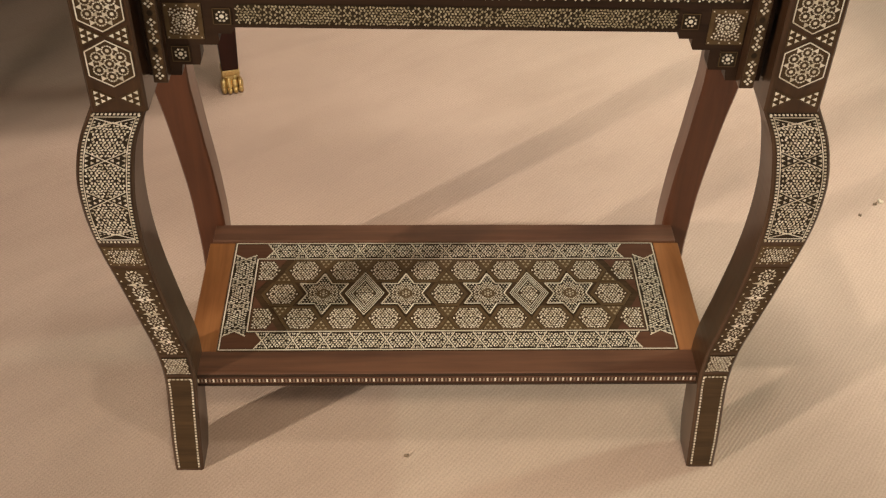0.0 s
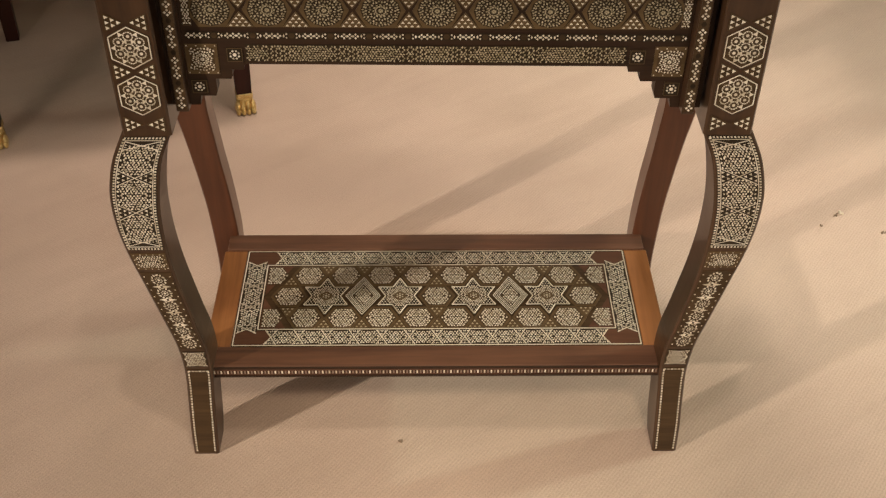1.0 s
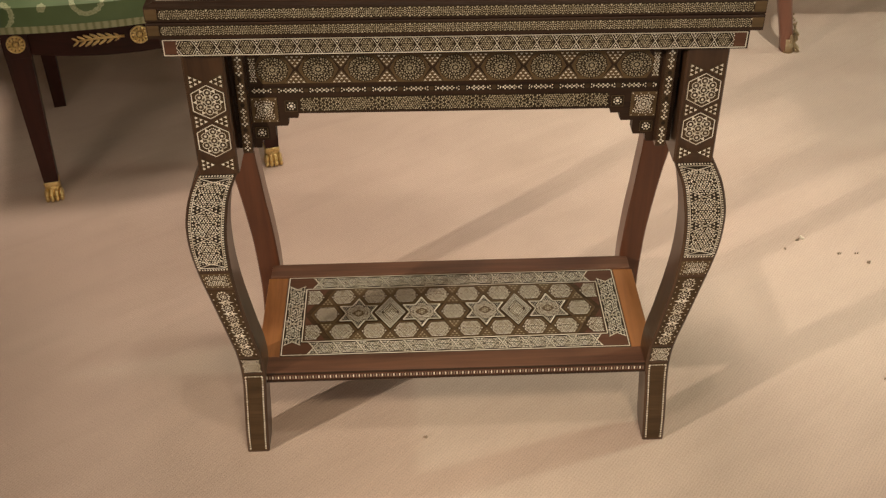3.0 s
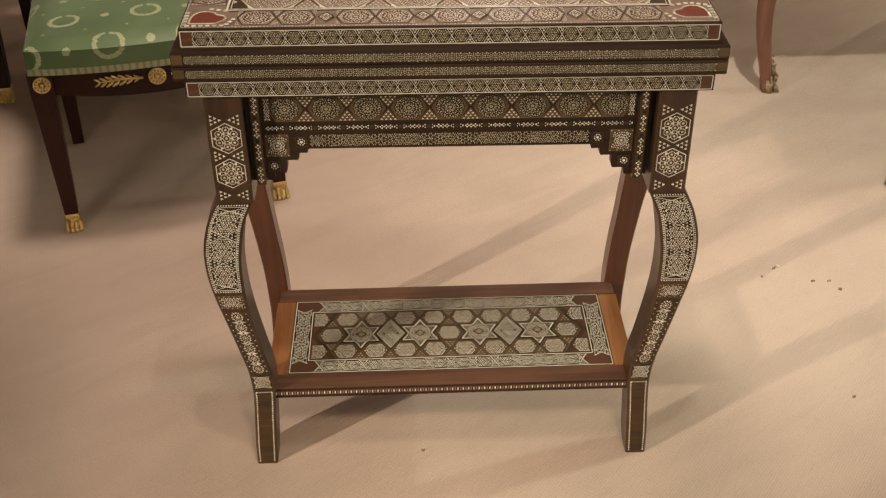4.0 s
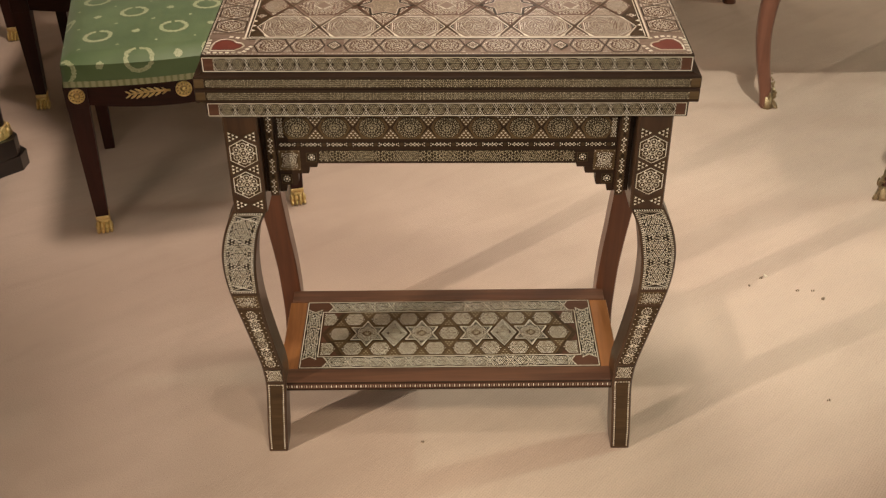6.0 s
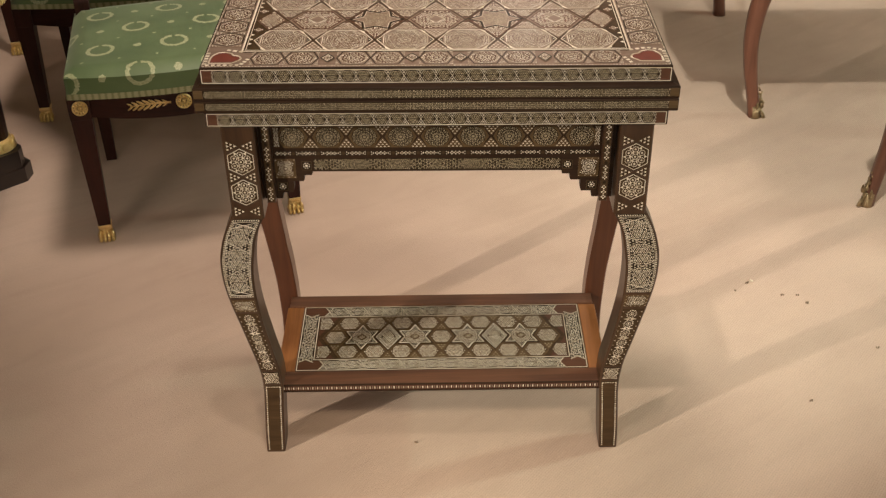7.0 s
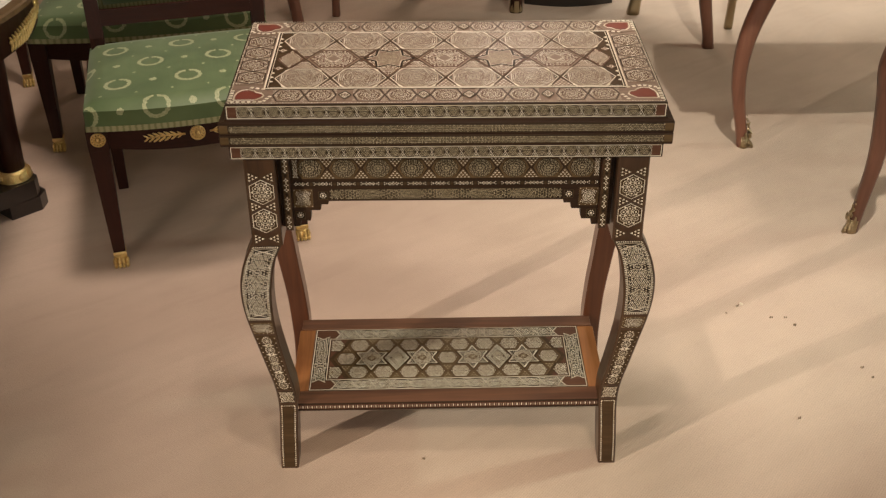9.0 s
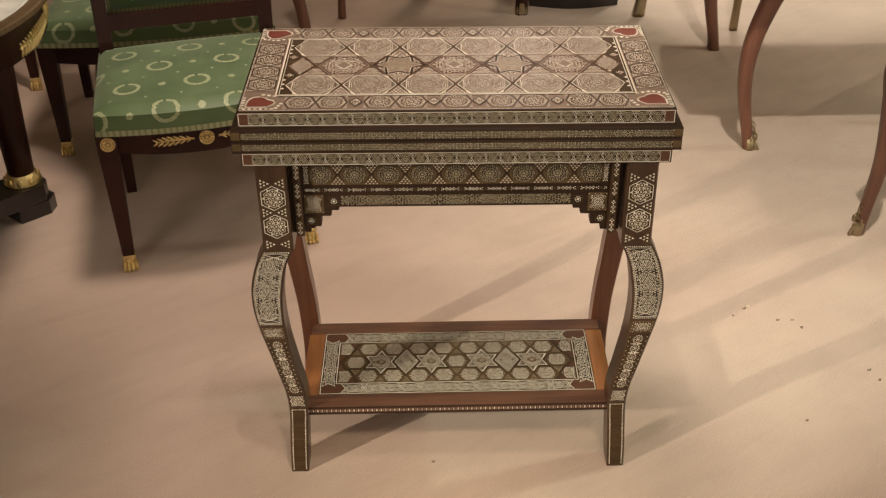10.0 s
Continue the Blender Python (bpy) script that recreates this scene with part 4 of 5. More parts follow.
for s in (-1, 1):
    tri = [(s * 0.0455, 0), (s * 0.0395, 0.0085), (s * 0.0395, -0.0085)]
    p += [(tri if s < 0 else tri[::-1], CHIP, 0), chip(s * 0.0415, 0, 0, 0.0016, 0.0016, 1, LINE)]
    for t in (-1, 1):
        q = [(s * 0.0225, t * 0.0385), (s * 0.0330, t * 0.0235), (s * 0.0320, t * 0.0345)]
        p.append((q if s * t < 0 else q[::-1], CHIP, 1))
repeat("hexagon_inlay", marquetry_mesh(p, flat), top, [((k + 0.5) * P6, FC + r * RY, ZT) for k in range(-3, 3) for r in (-1, 1)])
# lozenges with a small heart of chips
dm = [(0.0480, 0), (0, 0.0785), (-0.0480, 0), (0, -0.0785)]
body = hexagon(0, 0, 0.0440, 0.0385, 0.50)
p = [(dm, PLATE, 6)] + mosaic(body, 0, 0, 0.0041, 6, 1, 1.0, 0.0018, 2)
small = [(0.0140, 0), (0, 0.0165), (-0.0140, 0), (0, -0.0165)]
p += [(small, LINE + 0.0002, 6)] + outline(small, 0.0012, 1, LINE + 0.0005)
p += [chip(s * 0.0185, t * 0.0105, 0.7 * s * t, 0.0042, 0.0021, 3, LINE + 0.0003) for s in (-1, 1) for t in (-1, 1)]
for t in (-1, 1):
    tri = [(-0.0195, t * 0.0425), (0.0195, t * 0.0425), (0, t * 0.0740)]
    tri = tri if t > 0 else tri[::-1]
    p += outline(tri, 0.0010) + triangle_dots(*shrink(tri, 0.84), 5, 1, 0.66)
repeat("lozenge_inlay", marquetry_mesh(p, flat), top, [(k * P6, FC, ZT) for k in (-2, 0, 2)])
# lozenges with a plain star
quarter = [(0.0455, 0.0), (0.0245, 0.0125), (0.0215, 0.0390), (0.0, 0.0290)]
sp = quarter + [(-x, y) for x, y in reversed(quarter[:-1])]
sp = sp + [(x, -y) for x, y in reversed(sp[1:-1])]
p = [(dm, PLATE, 6)] + mosaic(dm, 0, 0, 0.0044, 6, 1, 1.0, 0.0024, 2)
p += [(sp, LINE + 0.0002, 6)] + outline(sp, 0.0036, 0, LINE + 0.0004) + outline(shrink(sp, 0.88), 0.0009, 1, LINE + 0.0005)
p += [(o, LINE + 0.0005, m) for o, h, m in mosaic(hexagon(0, 0, 0.026, 0.024, 0.7), 0, 0, 0.0036, 6, 5, 1.0, 0.0, 2)[1:]]
repeat("star_inlay", marquetry_mesh(p, flat), top, [(k * P6, FC, ZT) for k in (-1, 1)])
for t in (-1, 1):
    tri = [(-0.0245, t * 0.0412), (0.0245, t * 0.0412), (0, t * 0.0035)]
    tri = tri[::-1] if t > 0 else tri
    tm = marquetry_mesh([(tri, PLATE, 6)] + mosaic(shrink(tri, 0.94), 0, t * 0.0280, 0.0042, 6, 1, 1.0, 0.0012, 2), flat)
    repeat("triangle_inlay", tm, top, [((k + 0.5) * P6, FC, ZT) for k in range(-3, 3)])
# ends of the field and the gaps along its long sides
for s in (-1, 1):
    q = [(s * 0.3025, FC), (s * 0.2780, FC + 0.0420), (s * 0.2535, FC), (s * 0.2780, FC - 0.0420)]
    q = q if s > 0 else q[::-1]
    inlay("end_lozenge", [(q, PLATE, 6)] + mosaic(q, s * 0.278, FC, 0.0042, 4, 1, 0.9, 0.0016, 2), onto_top(ZT), top)
    for t in (-1, 1):
        r = [(s * 0.3035, FC + t * 0.0400), (s * 0.2960, FC + t * 0.0500), (s * 0.2885, FC + t * 0.0400), (s * 0.2960, FC + t * 0.0300)]
        r = r if s * t > 0 else r[::-1]
        inlay("small_lozenge", [(r, PLATE, 6)] + mosaic(r, s * 0.296, FC + t * 0.040, 0.0034, 4, 1, 1.0, 0.0006, 2), onto_top(ZT), top)
        for k in range(3):
            e = [(s * 0.3050, FC + t * (0.056 + 0.018 * k)), (s * 0.3050, FC + t * (0.063 + 0.018 * k)), (s * 0.3000, FC + t * (0.0595 + 0.018 * k))]
            inlay("pearl_chip", [(e if s * t > 0 else e[::-1], PLATE, 1)], onto_top(ZT), top)
for t in (-1, 1):
    tri = [(-0.0200, t * 0.1215), (0.0200, t * 0.1215), (0, t * 0.0880)]
    tri = tri[::-1] if t > 0 else tri
    tm = marquetry_mesh([(tri, PLATE, 6)] + triangle_dots(*shrink(tri, 0.9), 5, 1, 0.6), flat)
    repeat("triangle_inlay", tm, top, [(k * P6, FC, ZT) for k in range(-2, 3)])
# border: hexagons in pairs with small lozenges between, hearts in the corners
def border_cell(a, b):
    """An oval of chips in a dark-lined hexagon, with packed triangles in the four corners."""
    hx = hexagon(0, 0, a, b, 0.66)
    ov = [(a * 0.80 * math.cos(math.pi * i / 8), b * 0.91 * math.sin(math.pi * i / 8)) for i in range(16)]
    p = [(rect(-a, a, -b, b), PLATE, 6)] + outline(shrink(hx, 0.985), 0.0017, 0)
    p += outline(ov, 0.0010) + mosaic(ov, 0, 0, 0.0043, 8, 1, 1.06, 0.0014, 2)
    for s in (-1, 1):
        p.append(chip(s * (a - 0.0045), 0, 0, 0.0018, 0.0018))
        for t in (-1, 1):
            tri = [(s * a, t * b * 0.30), (s * a, t * b), (s * a * 0.76, t * b)]
            p += triangle_dots(*shrink(tri, 0.94), 3, 1, 0.74)
    return p


long_hex = marquetry_mesh(border_cell(0.0270, 0.0240), flat)
yf, yb = (TY + 0.006 + F0) / 2, (TB - 0.006 + F1) / 2
repeat("border_hexagon", long_hex, top, [(x, y, ZT) for x in (-0.267, -0.213, -0.131, -0.077, 0.0, 0.077, 0.131, 0.213, 0.267) for y in (yf, yb)])
lz = [(0.0112, 0), (0, 0.0165), (-0.0112, 0), (0, -0.0165)]
small_lz = marquetry_mesh([(lz, PLATE, 6)] + outline(shrink(lz, 0.94), 0.0020, 0) + outline(shrink(lz, 0.74), 0.0009) + mosaic(shrink(lz, 0.7), 0, 0, 0.0036, 4, 1, 0.8, 0.0004, 2), lift(0.0005))
repeat("border_lozenge", small_lz, top, [(x, y, ZT) for x in (-0.172, -0.0385, 0.0385, 0.172) for y in (yf, yb)])
side_hex = marquetry_mesh(border_cell(0.0264, 0.0240), lambda u, v, h: (v, u, h))
repeat("border_hexagon", side_hex, top, [(s * 0.3395, FC + 0.0535 * (k - 1.5), ZT) for k in range(4) for s in (-1, 1)])
for s in (-1, 1):
    for t in (-1, 1):
        cx, cy = s * 0.3375, (yf if t < 0 else yb)
        plate = [(cx + s * a, cy + t * b) for a, b in ((0.026, 0.0245), (-0.030, 0.0245), (-0.041, 0.0), (-0.030, -0.0245), (0.0, -0.033), (0.026, -0.0245))]
        heart = [(cx + s * a * 1.22, cy + t * b * (1.12 if b > 0 else 1.45)) for a, b in ((0.0165, 0.0155), (-0.013, 0.0155), (-0.0215, 0.006), (-0.0235, 0.0), (-0.020, -0.006), (-0.012, -0.0085), (-0.009, -0.013), (0.0, -0.0165), (0.0085, -0.0150), (0.0145, -0.008), (0.0165, 0.0))]
        if s * t < 0:
            plate, heart = plate[::-1], heart[::-1]
        inlay("corner_inlay", [(plate[::-1], PLATE, 6), (heart[::-1], CHIP, 3)] + dashes(plate[0], plate[1], 0.009, 0.62, 0.0060) + dashes(plate[0], plate[5], 0.009, 0.62, 0.0060) + dashes(plate[1], plate[2], 0.009, 0.62, 0.0060) + dashes(plate[3], plate[4], 0.009, 0.62, 0.0060) + outline(heart, 0.0030), onto_top(ZT), top)


# ---- Empire side chairs ----
def paw(parent, x, y):
    bm = bmesh.new()
    box(x - 0.017, x + 0.017, y - 0.017, y + 0.017, 0.034, 0.046, 0.003, bm)
    blob(bm, x, y + 0.002, 0.024, 0.018, 0.018, 0.020)
    for k in range(4):
        dx = (k - 1.5) * 0.0102
        blob(bm, x + dx, y - 0.014 + abs(k - 1.5) * 0.002, 0.014, 0.0062, 0.013, 0.0140)
        blob(bm, x + dx, y - 0.023 + abs(k - 1.5) * 0.002, 0.007, 0.0052, 0.008, 0.0070)
    return part("paw_foot", bm, GILT, parent, "gilt lion paw foot", True)


def taper(x, y, z0, z1, a0, a1, dx=0.0, dy=0.0):
    return rings([[(x + dx * (1 - k) + sx * a, y + dy * (1 - k) + sy * a, z) for sx, sy in ((-1, -1), (1, -1), (1, 1), (-1, 1))]
                  for k, z, a in ((0.0, z0, a0), (0.5, (z0 + z1) / 2, (a0 + a1) / 2), (1.0, z1, a1))])


def chair_seat(w, d, z0, z1):
    """A stuffed seat, domed on top, with the cloth's metres as its UV."""
    bm = bmesh.new()
    layer = bm.loops.layers.uv.new("UVMap")
    n, m = 22, 20
    grid, uvs = {}, {}
    for i in range(n + 1):
        for j in range(m + 1):
            a, b = -1 + 2 * i / n, -1 + 2 * j / m
            ea, eb = min(1, (1 - abs(a)) / 0.10), min(1, (1 - abs(b)) / 0.12)
            k = 1 - (1 - ea) ** 2 * 0.5 - (1 - eb) ** 2 * 0.5
            wide = w / 2 * (1 - 0.06 * (b + 1) / 2)
            x, y = a * wide, b * d / 2 - 0.034 * (1 - a * a) * (1 if b < 0 else 0) * (-b)
            z = z1 - 0.030 * (b + 1) / 2 - 0.016 * (1 - max(0, min(ea, eb))) ** 1.6 + 0.014 * (1 - a * a) * (1 - b * b)
            grid[i, j] = bm.verts.new((x, y, z))
            uvs[grid[i, j]] = (x, y)
    quads = [(grid[i, j], grid[i + 1, j], grid[i + 1, j + 1], grid[i, j + 1]) for i in range(n) for j in range(m)]
    rim = [(i, 0) for i in range(n)] + [(n, j) for j in range(m)] + [(i, m) for i in range(n, 0, -1)] + [(0, j) for j in range(m, 0, -1)]
    low, edge = {}, {}
    for c in rim:
        v = grid[c].co
        low[c] = bm.verts.new((v.x * 1.004, v.y * 1.004, z0))
        edge[c] = bm.verts.new(v)
        h = v.z - z0
        u, w2 = uvs[edge[c]] = uvs[grid[c]]
        uvs[low[c]] = (u, w2 - h) if c[1] == 0 else ((u, w2 + h) if c[1] == m else ((u + h, w2) if c[0] == n else (u - h, w2)))
    for a, b in zip(rim, rim[1:] + rim[:1]):
        quads.append((edge[a], low[a], low[b], edge[b]))
    for q in quads:
        f = bm.faces.new(q)
        f.smooth = True
        for lp in f.loops:
            lp[layer].uv = uvs[lp.vert]
    bmesh.ops.recalc_face_normals(bm, faces=bm.faces)
    return bm


def flower(parent, x, y, z, r):
    """A round gilt rosette of petals on the front of a rail."""
    bm = bmesh.new()
    blob(bm, x, y, z, r * 0.3, 0.006, r * 0.3)
    for k in range(12):
        a = 2 * math.pi * k / 12
        blob(bm, x + 0.62 * r * math.cos(a), y, z + 0.62 * r * math.sin(a), r * 0.30, 0.004, r * 0.16, Matrix.Rotation(-a, 4, "Y"))
    rings([[(x + r * k * math.cos(2 * math.pi * i / 24), yy, z + r * k * math.sin(2 * math.pi * i / 24)) for i in range(24)] for k, yy in ((1.0, y + 0.003), (1.0, y - 0.003), (0.86, y - 0.003), (0.86, y + 0.003))], False, bm)
    part("rosette", bm, GILT, parent, "round gilt rosette", True)


def sprig(parent, x0, x1, y, z):
    """A gilt branch with pairs of narrow leaves."""
    bm = tube([(x0, y, z), ((x0 + x1) / 2, y - 0.001, z + 0.002), (x1, y, z)], [0.0016, 0.0026, 0.0034], 6)
    n = 7
    for i in range(n):
        x = x0 + (x1 - x0) * (i + 0.3) / n
        size = 0.7 + 0.5 * math.sin(math.pi * (i + 0.5) / n)
        for t in (-1, 1):
            blob(bm, x - 0.006 * size * (1 if x1 > x0 else -1), y, z + t * 0.006 * size, 0.0095 * size, 0.0022, 0.0026 * size, Matrix.Rotation(t * 0.55 * (1 if x1 > x0 else -1), 4, "Y"))
    part("sprig_mount", bm, GILT, parent, "gilt palm sprig mount", True)


def empire_chair(at, label, hw=0.243, low=0.0, mounts=True):
    chair = thing("side_chair", label, "chair", "green silk side chairs", at)
    hd = 0.215
    zr0, zr1 = 0.352 - low, 0.408 - low
    for s in (-1, 1):
        lg = part("leg", taper(s * hw, -hd, 0.040, zr0 + 0.002, 0.0150, 0.0245), MAHOGANY, chair)
        paw(lg, s * hw, -hd)
        part("leg", taper(s * (hw - 0.018), hd, 0.0, zr0 + 0.004, 0.0140, 0.0205, 0.0, -0.005), MAHOGANY, chair)
        part("corner_block", box(s * hw - 0.0255, s * hw + 0.0255, -hd - 0.0255, -hd + 0.0255, zr0 - 0.004, zr1, 0.002), MAHOGANY, chair)
        if mounts:
            flower(chair, s * (hw - 0.002), -hd - 0.0275, (zr0 + zr1) / 2 + 0.002, 0.0185)
        a, b = sorted((s * (hw - 0.017), s * (hw + 0.018)))
        part("side_rail", box(a, b, -hd + 0.025, hd, zr0, zr1, 0.002), MAHOGANY, chair)
        back = [(s * (hw - 0.020), hd + 0.004, 0.342 - low), (s * (hw - 0.020), hd + 0.010, 0.47), (s * (hw - 0.018), hd + 0.045, 0.66), (s * (hw - 0.014), hd + 0.105, 0.92)]
        part("back_post", rings([[(x + u * 0.019, y + v * 0.017, z) for u, v in ((-1, -1), (1, -1), (1, 1), (-1, 1))] for x, y, z in back]), MAHOGANY, chair)
    n = 12
    loops = []
    for i in range(n + 1):
        x = -hw + 0.024 + (2 * hw - 0.048) * i / n
        bow = 0.034 * (1 - (2 * i / n - 1) ** 2)
        loops.append([(x, -hd - 0.020 - bow, zr0 - 0.25 * bow), (x, -hd + 0.014, zr0 - 0.25 * bow), (x, -hd + 0.014, zr1), (x, -hd - 0.020 - bow, zr1)])
    part("front_rail", rings(loops), MAHOGANY_X, chair)
    part("back_rail", box(-hw + 0.03, hw - 0.03, hd - 0.016, hd + 0.016, zr0, zr1, 0.002), MAHOGANY_X, chair)
    part("seat", chair_seat(2 * hw + 0.040, 2 * hd + 0.050, zr1 + 0.010, zr1 + 0.069), SILK, chair, "green silk seat woven with pale wreaths", True)
    braid = chair_seat(2 * hw + 0.044, 2 * hd + 0.054, zr1 - 0.001, zr1 + 0.038)
    bmesh.ops.delete(braid, geom=[f for f in braid.faces if f.normal.z > 0.5], context="FACES")
    for v in braid.verts:
        v.co.z = min(v.co.z, zr1 + 0.0135)
    part("braid", braid, GIMP, chair, "pale woven braid trim")
    if mounts:
        flower(chair, 0.0, -hd - 0.057, (zr0 + zr1) / 2 + 0.003, 0.0190)
        for t in (-1, 1):
            sprig(chair, t * 0.125, t * 0.030, -hd - 0.052, (zr0 + zr1) / 2 + 0.002)
    # back frame: two rails and a padded panel between them
    def back_y(z):
        return glide([(0.34, hd + 0.004), (0.47, hd + 0.010), (0.66, hd + 0.045), (0.92, hd + 0.105)], z)
    for name, z0, z1 in (("lower_back_rail", 0.500, 0.543), ("top_rail", 0.86, 0.94)):
        part(name, rings([[(x, back_y(z) + v, z) for v, z in ((-0.015, z0), (0.015, z0), (0.015, z1), (-0.015, z1))] for x in (-hw + 0.004, 0, hw - 0.004)]), MAHOGANY_X, chair)
    for nm, y_off, mat, grow in (("back_braid", 0.0, GIMP, 0.0), ("back_pad", 0.004, SILK, -0.012)):
        bm = bmesh.new()
        layer = bm.loops.layers.uv.new("UVMap")
        rows, uv = [], {}
        for i in range(9):
            z = 0.543 - grow + (0.317 + 2 * grow) * i / 8
            row = []
            for j in range(9):
                x = -hw + 0.040 - grow + (2 * hw - 0.080 + 2 * grow) * j / 8
                puff = 0.016 * (1 - (2 * i / 8 - 1) ** 4) * (1 - (2 * j / 8 - 1) ** 4)
                v = bm.verts.new((x, back_y(z) - 0.006 - y_off - puff, z))
                uv[v] = (x, z)
                row.append(v)
            rows.append(row)
        for i in range(8):
            for j in range(8):
                f = bm.faces.new((rows[i][j], rows[i][j + 1], rows[i + 1][j + 1], rows[i + 1][j]))
                f.smooth = True
                for lp in f.loops:
                    lp[layer].uv = uv[lp.vert]
        bmesh.ops.solidify(bm, geom=bm.faces[:], thickness=-0.022)
        part(nm, bm, mat, chair, "green silk padded back" if mat is SILK else "pale woven braid border")
    return chair


CHAIR_AT = pose(-0.677, 1.046, 0, 0, 0, 14.5)
chair = empire_chair(CHAIR_AT, "mahogany side chair with green wreath silk and gilt paw feet")
empire_chair(pose(-0.905, 1.700, 0, 0, 0, 8), "wide mahogany armchair with green wreath silk behind another chair", 0.330, 0.040, False)
other = copy_thing(chair, pose(-1.733, 2.085, 0, 0, 0, 14))
tagged(other, "mahogany side chair with green silk, half hidden by a marble table")


# ---- marble-topped centre table ----
centre_table = thing("centre_table", "round mahogany centre table with white marble top and gilt mounts", "table", "", pose(-1.451, 0.809, 0))
R = 0.50
part("marble_top", turned([(R - 0.03, 0.735), (R - 0.03, 0.744), (R - 0.033, 0.7465)], 64), MARBLE, centre_table, "pale grey-white marble top", True)
part("rim", turned([(R - 0.012, 0.722), (R, 0.727), (R, 0.738), (R - 0.004, 0.742), (R - 0.0295, 0.742)], 64), OLIVE, centre_table, "brown wooden rim round the marble")
part("frieze", turned([(R - 0.050, 0.625), (R - 0.030, 0.632), (R - 0.030, 0.716), (R - 0.018, 0.7245)], 64), MAHOGANY, centre_table, "curved dark mahogany frieze", True)
for k in range(3):
    a = radians(50 + 120 * k)
    cx, cy = 0.36 * math.cos(a), 0.36 * math.sin(a)
    col = part("column", turned([(0.036, 0.118), (0.041, 0.30), (0.049, 0.50), (0.056, 0.628)], 20, None, (cx, cy)), MAHOGANY, centre_table, "", True)
    ring = turned([(0.047, 0.097), (0.053, 0.102), (0.046, 0.109), (0.044, 0.121), (0.041, 0.130)], 20, None, (cx, cy))
    for i in range(9):
        t = 2 * math.pi * i / 9
        blob(ring, cx + 0.046 * math.cos(t), cy + 0.046 * math.sin(t), 0.112, 0.006, 0.010, 0.012, Matrix.Rotation(t, 4, "Z"))
    part("gilt_collar", ring, GILT, col, "gilt bronze collar", True)
    d, e = Vector((math.cos(a), math.sin(a))), Vector((-math.sin(a), math.cos(a)))
    def q(u, v):
        return tuple(u * d + v * e)
    pts = [q(-0.02, -0.10), q(0.26, -0.052), q(0.385, -0.062), q(0.408, -0.040), q(0.408, 0.040), q(0.385, 0.062), q(0.26, 0.052), q(-0.02, 0.10)]
    part("base_arm", prism(pts, 0.046, 0.098, "z"), EBONY, centre_table, "ebonised plinth arm")
    pts = [q(0.30, -0.050), q(0.39, -0.064), q(0.424, -0.040), q(0.424, 0.040), q(0.39, 0.064), q(0.30, 0.050)]
    part("foot", prism(pts, 0.0, 0.044, "z"), EBONY, centre_table, "black block foot")
bm = bmesh.new()
r = R - 0.028
for k in range(-10, 11):
    a = radians(4 + 1.62 * k)
    x, y = r * math.cos(a), r * math.sin(a)
    z = 0.667 + 0.0009 * k
    turn = Matrix.Rotation(a, 4, "Z")
    if k < 3:
        size = 1 - 0.35 * abs(k + 4) / 7
        blob(bm, x, y, z, 0.004, 0.007, 0.005, turn)
        for t, m in ((-1, 1.0), (1, 0.62)):
            blob(bm, x, y, z + t * 0.016 * size * m, 0.004, 0.0026, 0.017 * size * m, turn @ Matrix.Rotation(t * 0.45, 4, "X"))
    else:
        blob(bm, x, y, z, 0.006, 0.007, 0.008, turn)
        blob(bm, x, y, z + 0.014 * (-1) ** k, 0.005, 0.006, 0.009, turn)
part("gilt_mount", bm, GILT, centre_table, "gilt bronze feathered leaf mount", True)


# ---- cabriole tables and legs beyond ----
def swept_leg(parent, line, mat, name="leg"):
    """A leg with a rounded square section along (x, y, z, half width)."""
    table_x = [(z, x) for x, y, z, r in line]
    table_y = [(z, y) for x, y, z, r in line]
    table_r = [(z, r) for x, y, z, r in line]
    loops = []
    top_z = line[-1][2]
    for i in range(33):
        z = top_z * i / 32
        x, y, r = glide(table_x, z), glide(table_y, z), glide(table_r, z)
        loops.append([(x + r * u, y + r * v, z) for u, v in ((1, .55), (.55, 1), (-.55, 1), (-1, .55), (-1, -.55), (-.55, -1), (.55, -1), (1, -.55))])
    return part(name, rings(loops), mat, parent, "", True)


def sabot(parent, x, y, hx, hy):
    """A worn gilt shoe with a scrolled toe and a row of leaves up the front."""
    bm = tube([(x, y, 0.0), (x, y, 0.010), (x - hx * 0.003, y, 0.040)], [0.0172, 0.0168, 0.0160], 10)
    for k in range(4):
        blob(bm, x + hx * (0.024 - 0.005 * k), y + hy * (0.024 - 0.005 * k), 0.007 + 0.009 * k, 0.0068 - 0.0010 * k, 0.0064 - 0.0008 * k, 0.0050)
    for k in range(9):
        sway = 0.0035 * (-1) ** k
        size = 1.0 - 0.08 * k
        blob(bm, x + hx * (0.017 - 0.0022 * k) - hy * sway, y + hy * (0.017 - 0.0022 * k) + hx * sway, 0.038 + 0.0085 * k, 0.0058 * size, 0.0058 * size, 0.0072 * size)
    for t in (-1, 1):
        blob(bm, x + hx * 0.008 - hy * t * 0.016, y + hy * 0.008 + hx * t * 0.016, 0.044, 0.004, 0.004, 0.013)
    def at(u, z):
        return (x + hx * u, y + hy * u, z)
    tube([at(0.030, 0.004), at(0.024, 0.016), at(0.014, 0.028), at(0.017, 0.042), at(0.021, 0.052), at(0.013, 0.062), at(0.008, 0.074), at(0.012, 0.088)], [0.004, 0.005, 0.0045, 0.004, 0.0042, 0.0036, 0.003, 0.0022], 7, bm)
    return part("sabot", bm, SILVERY, parent, "worn ormolu sabot", True)


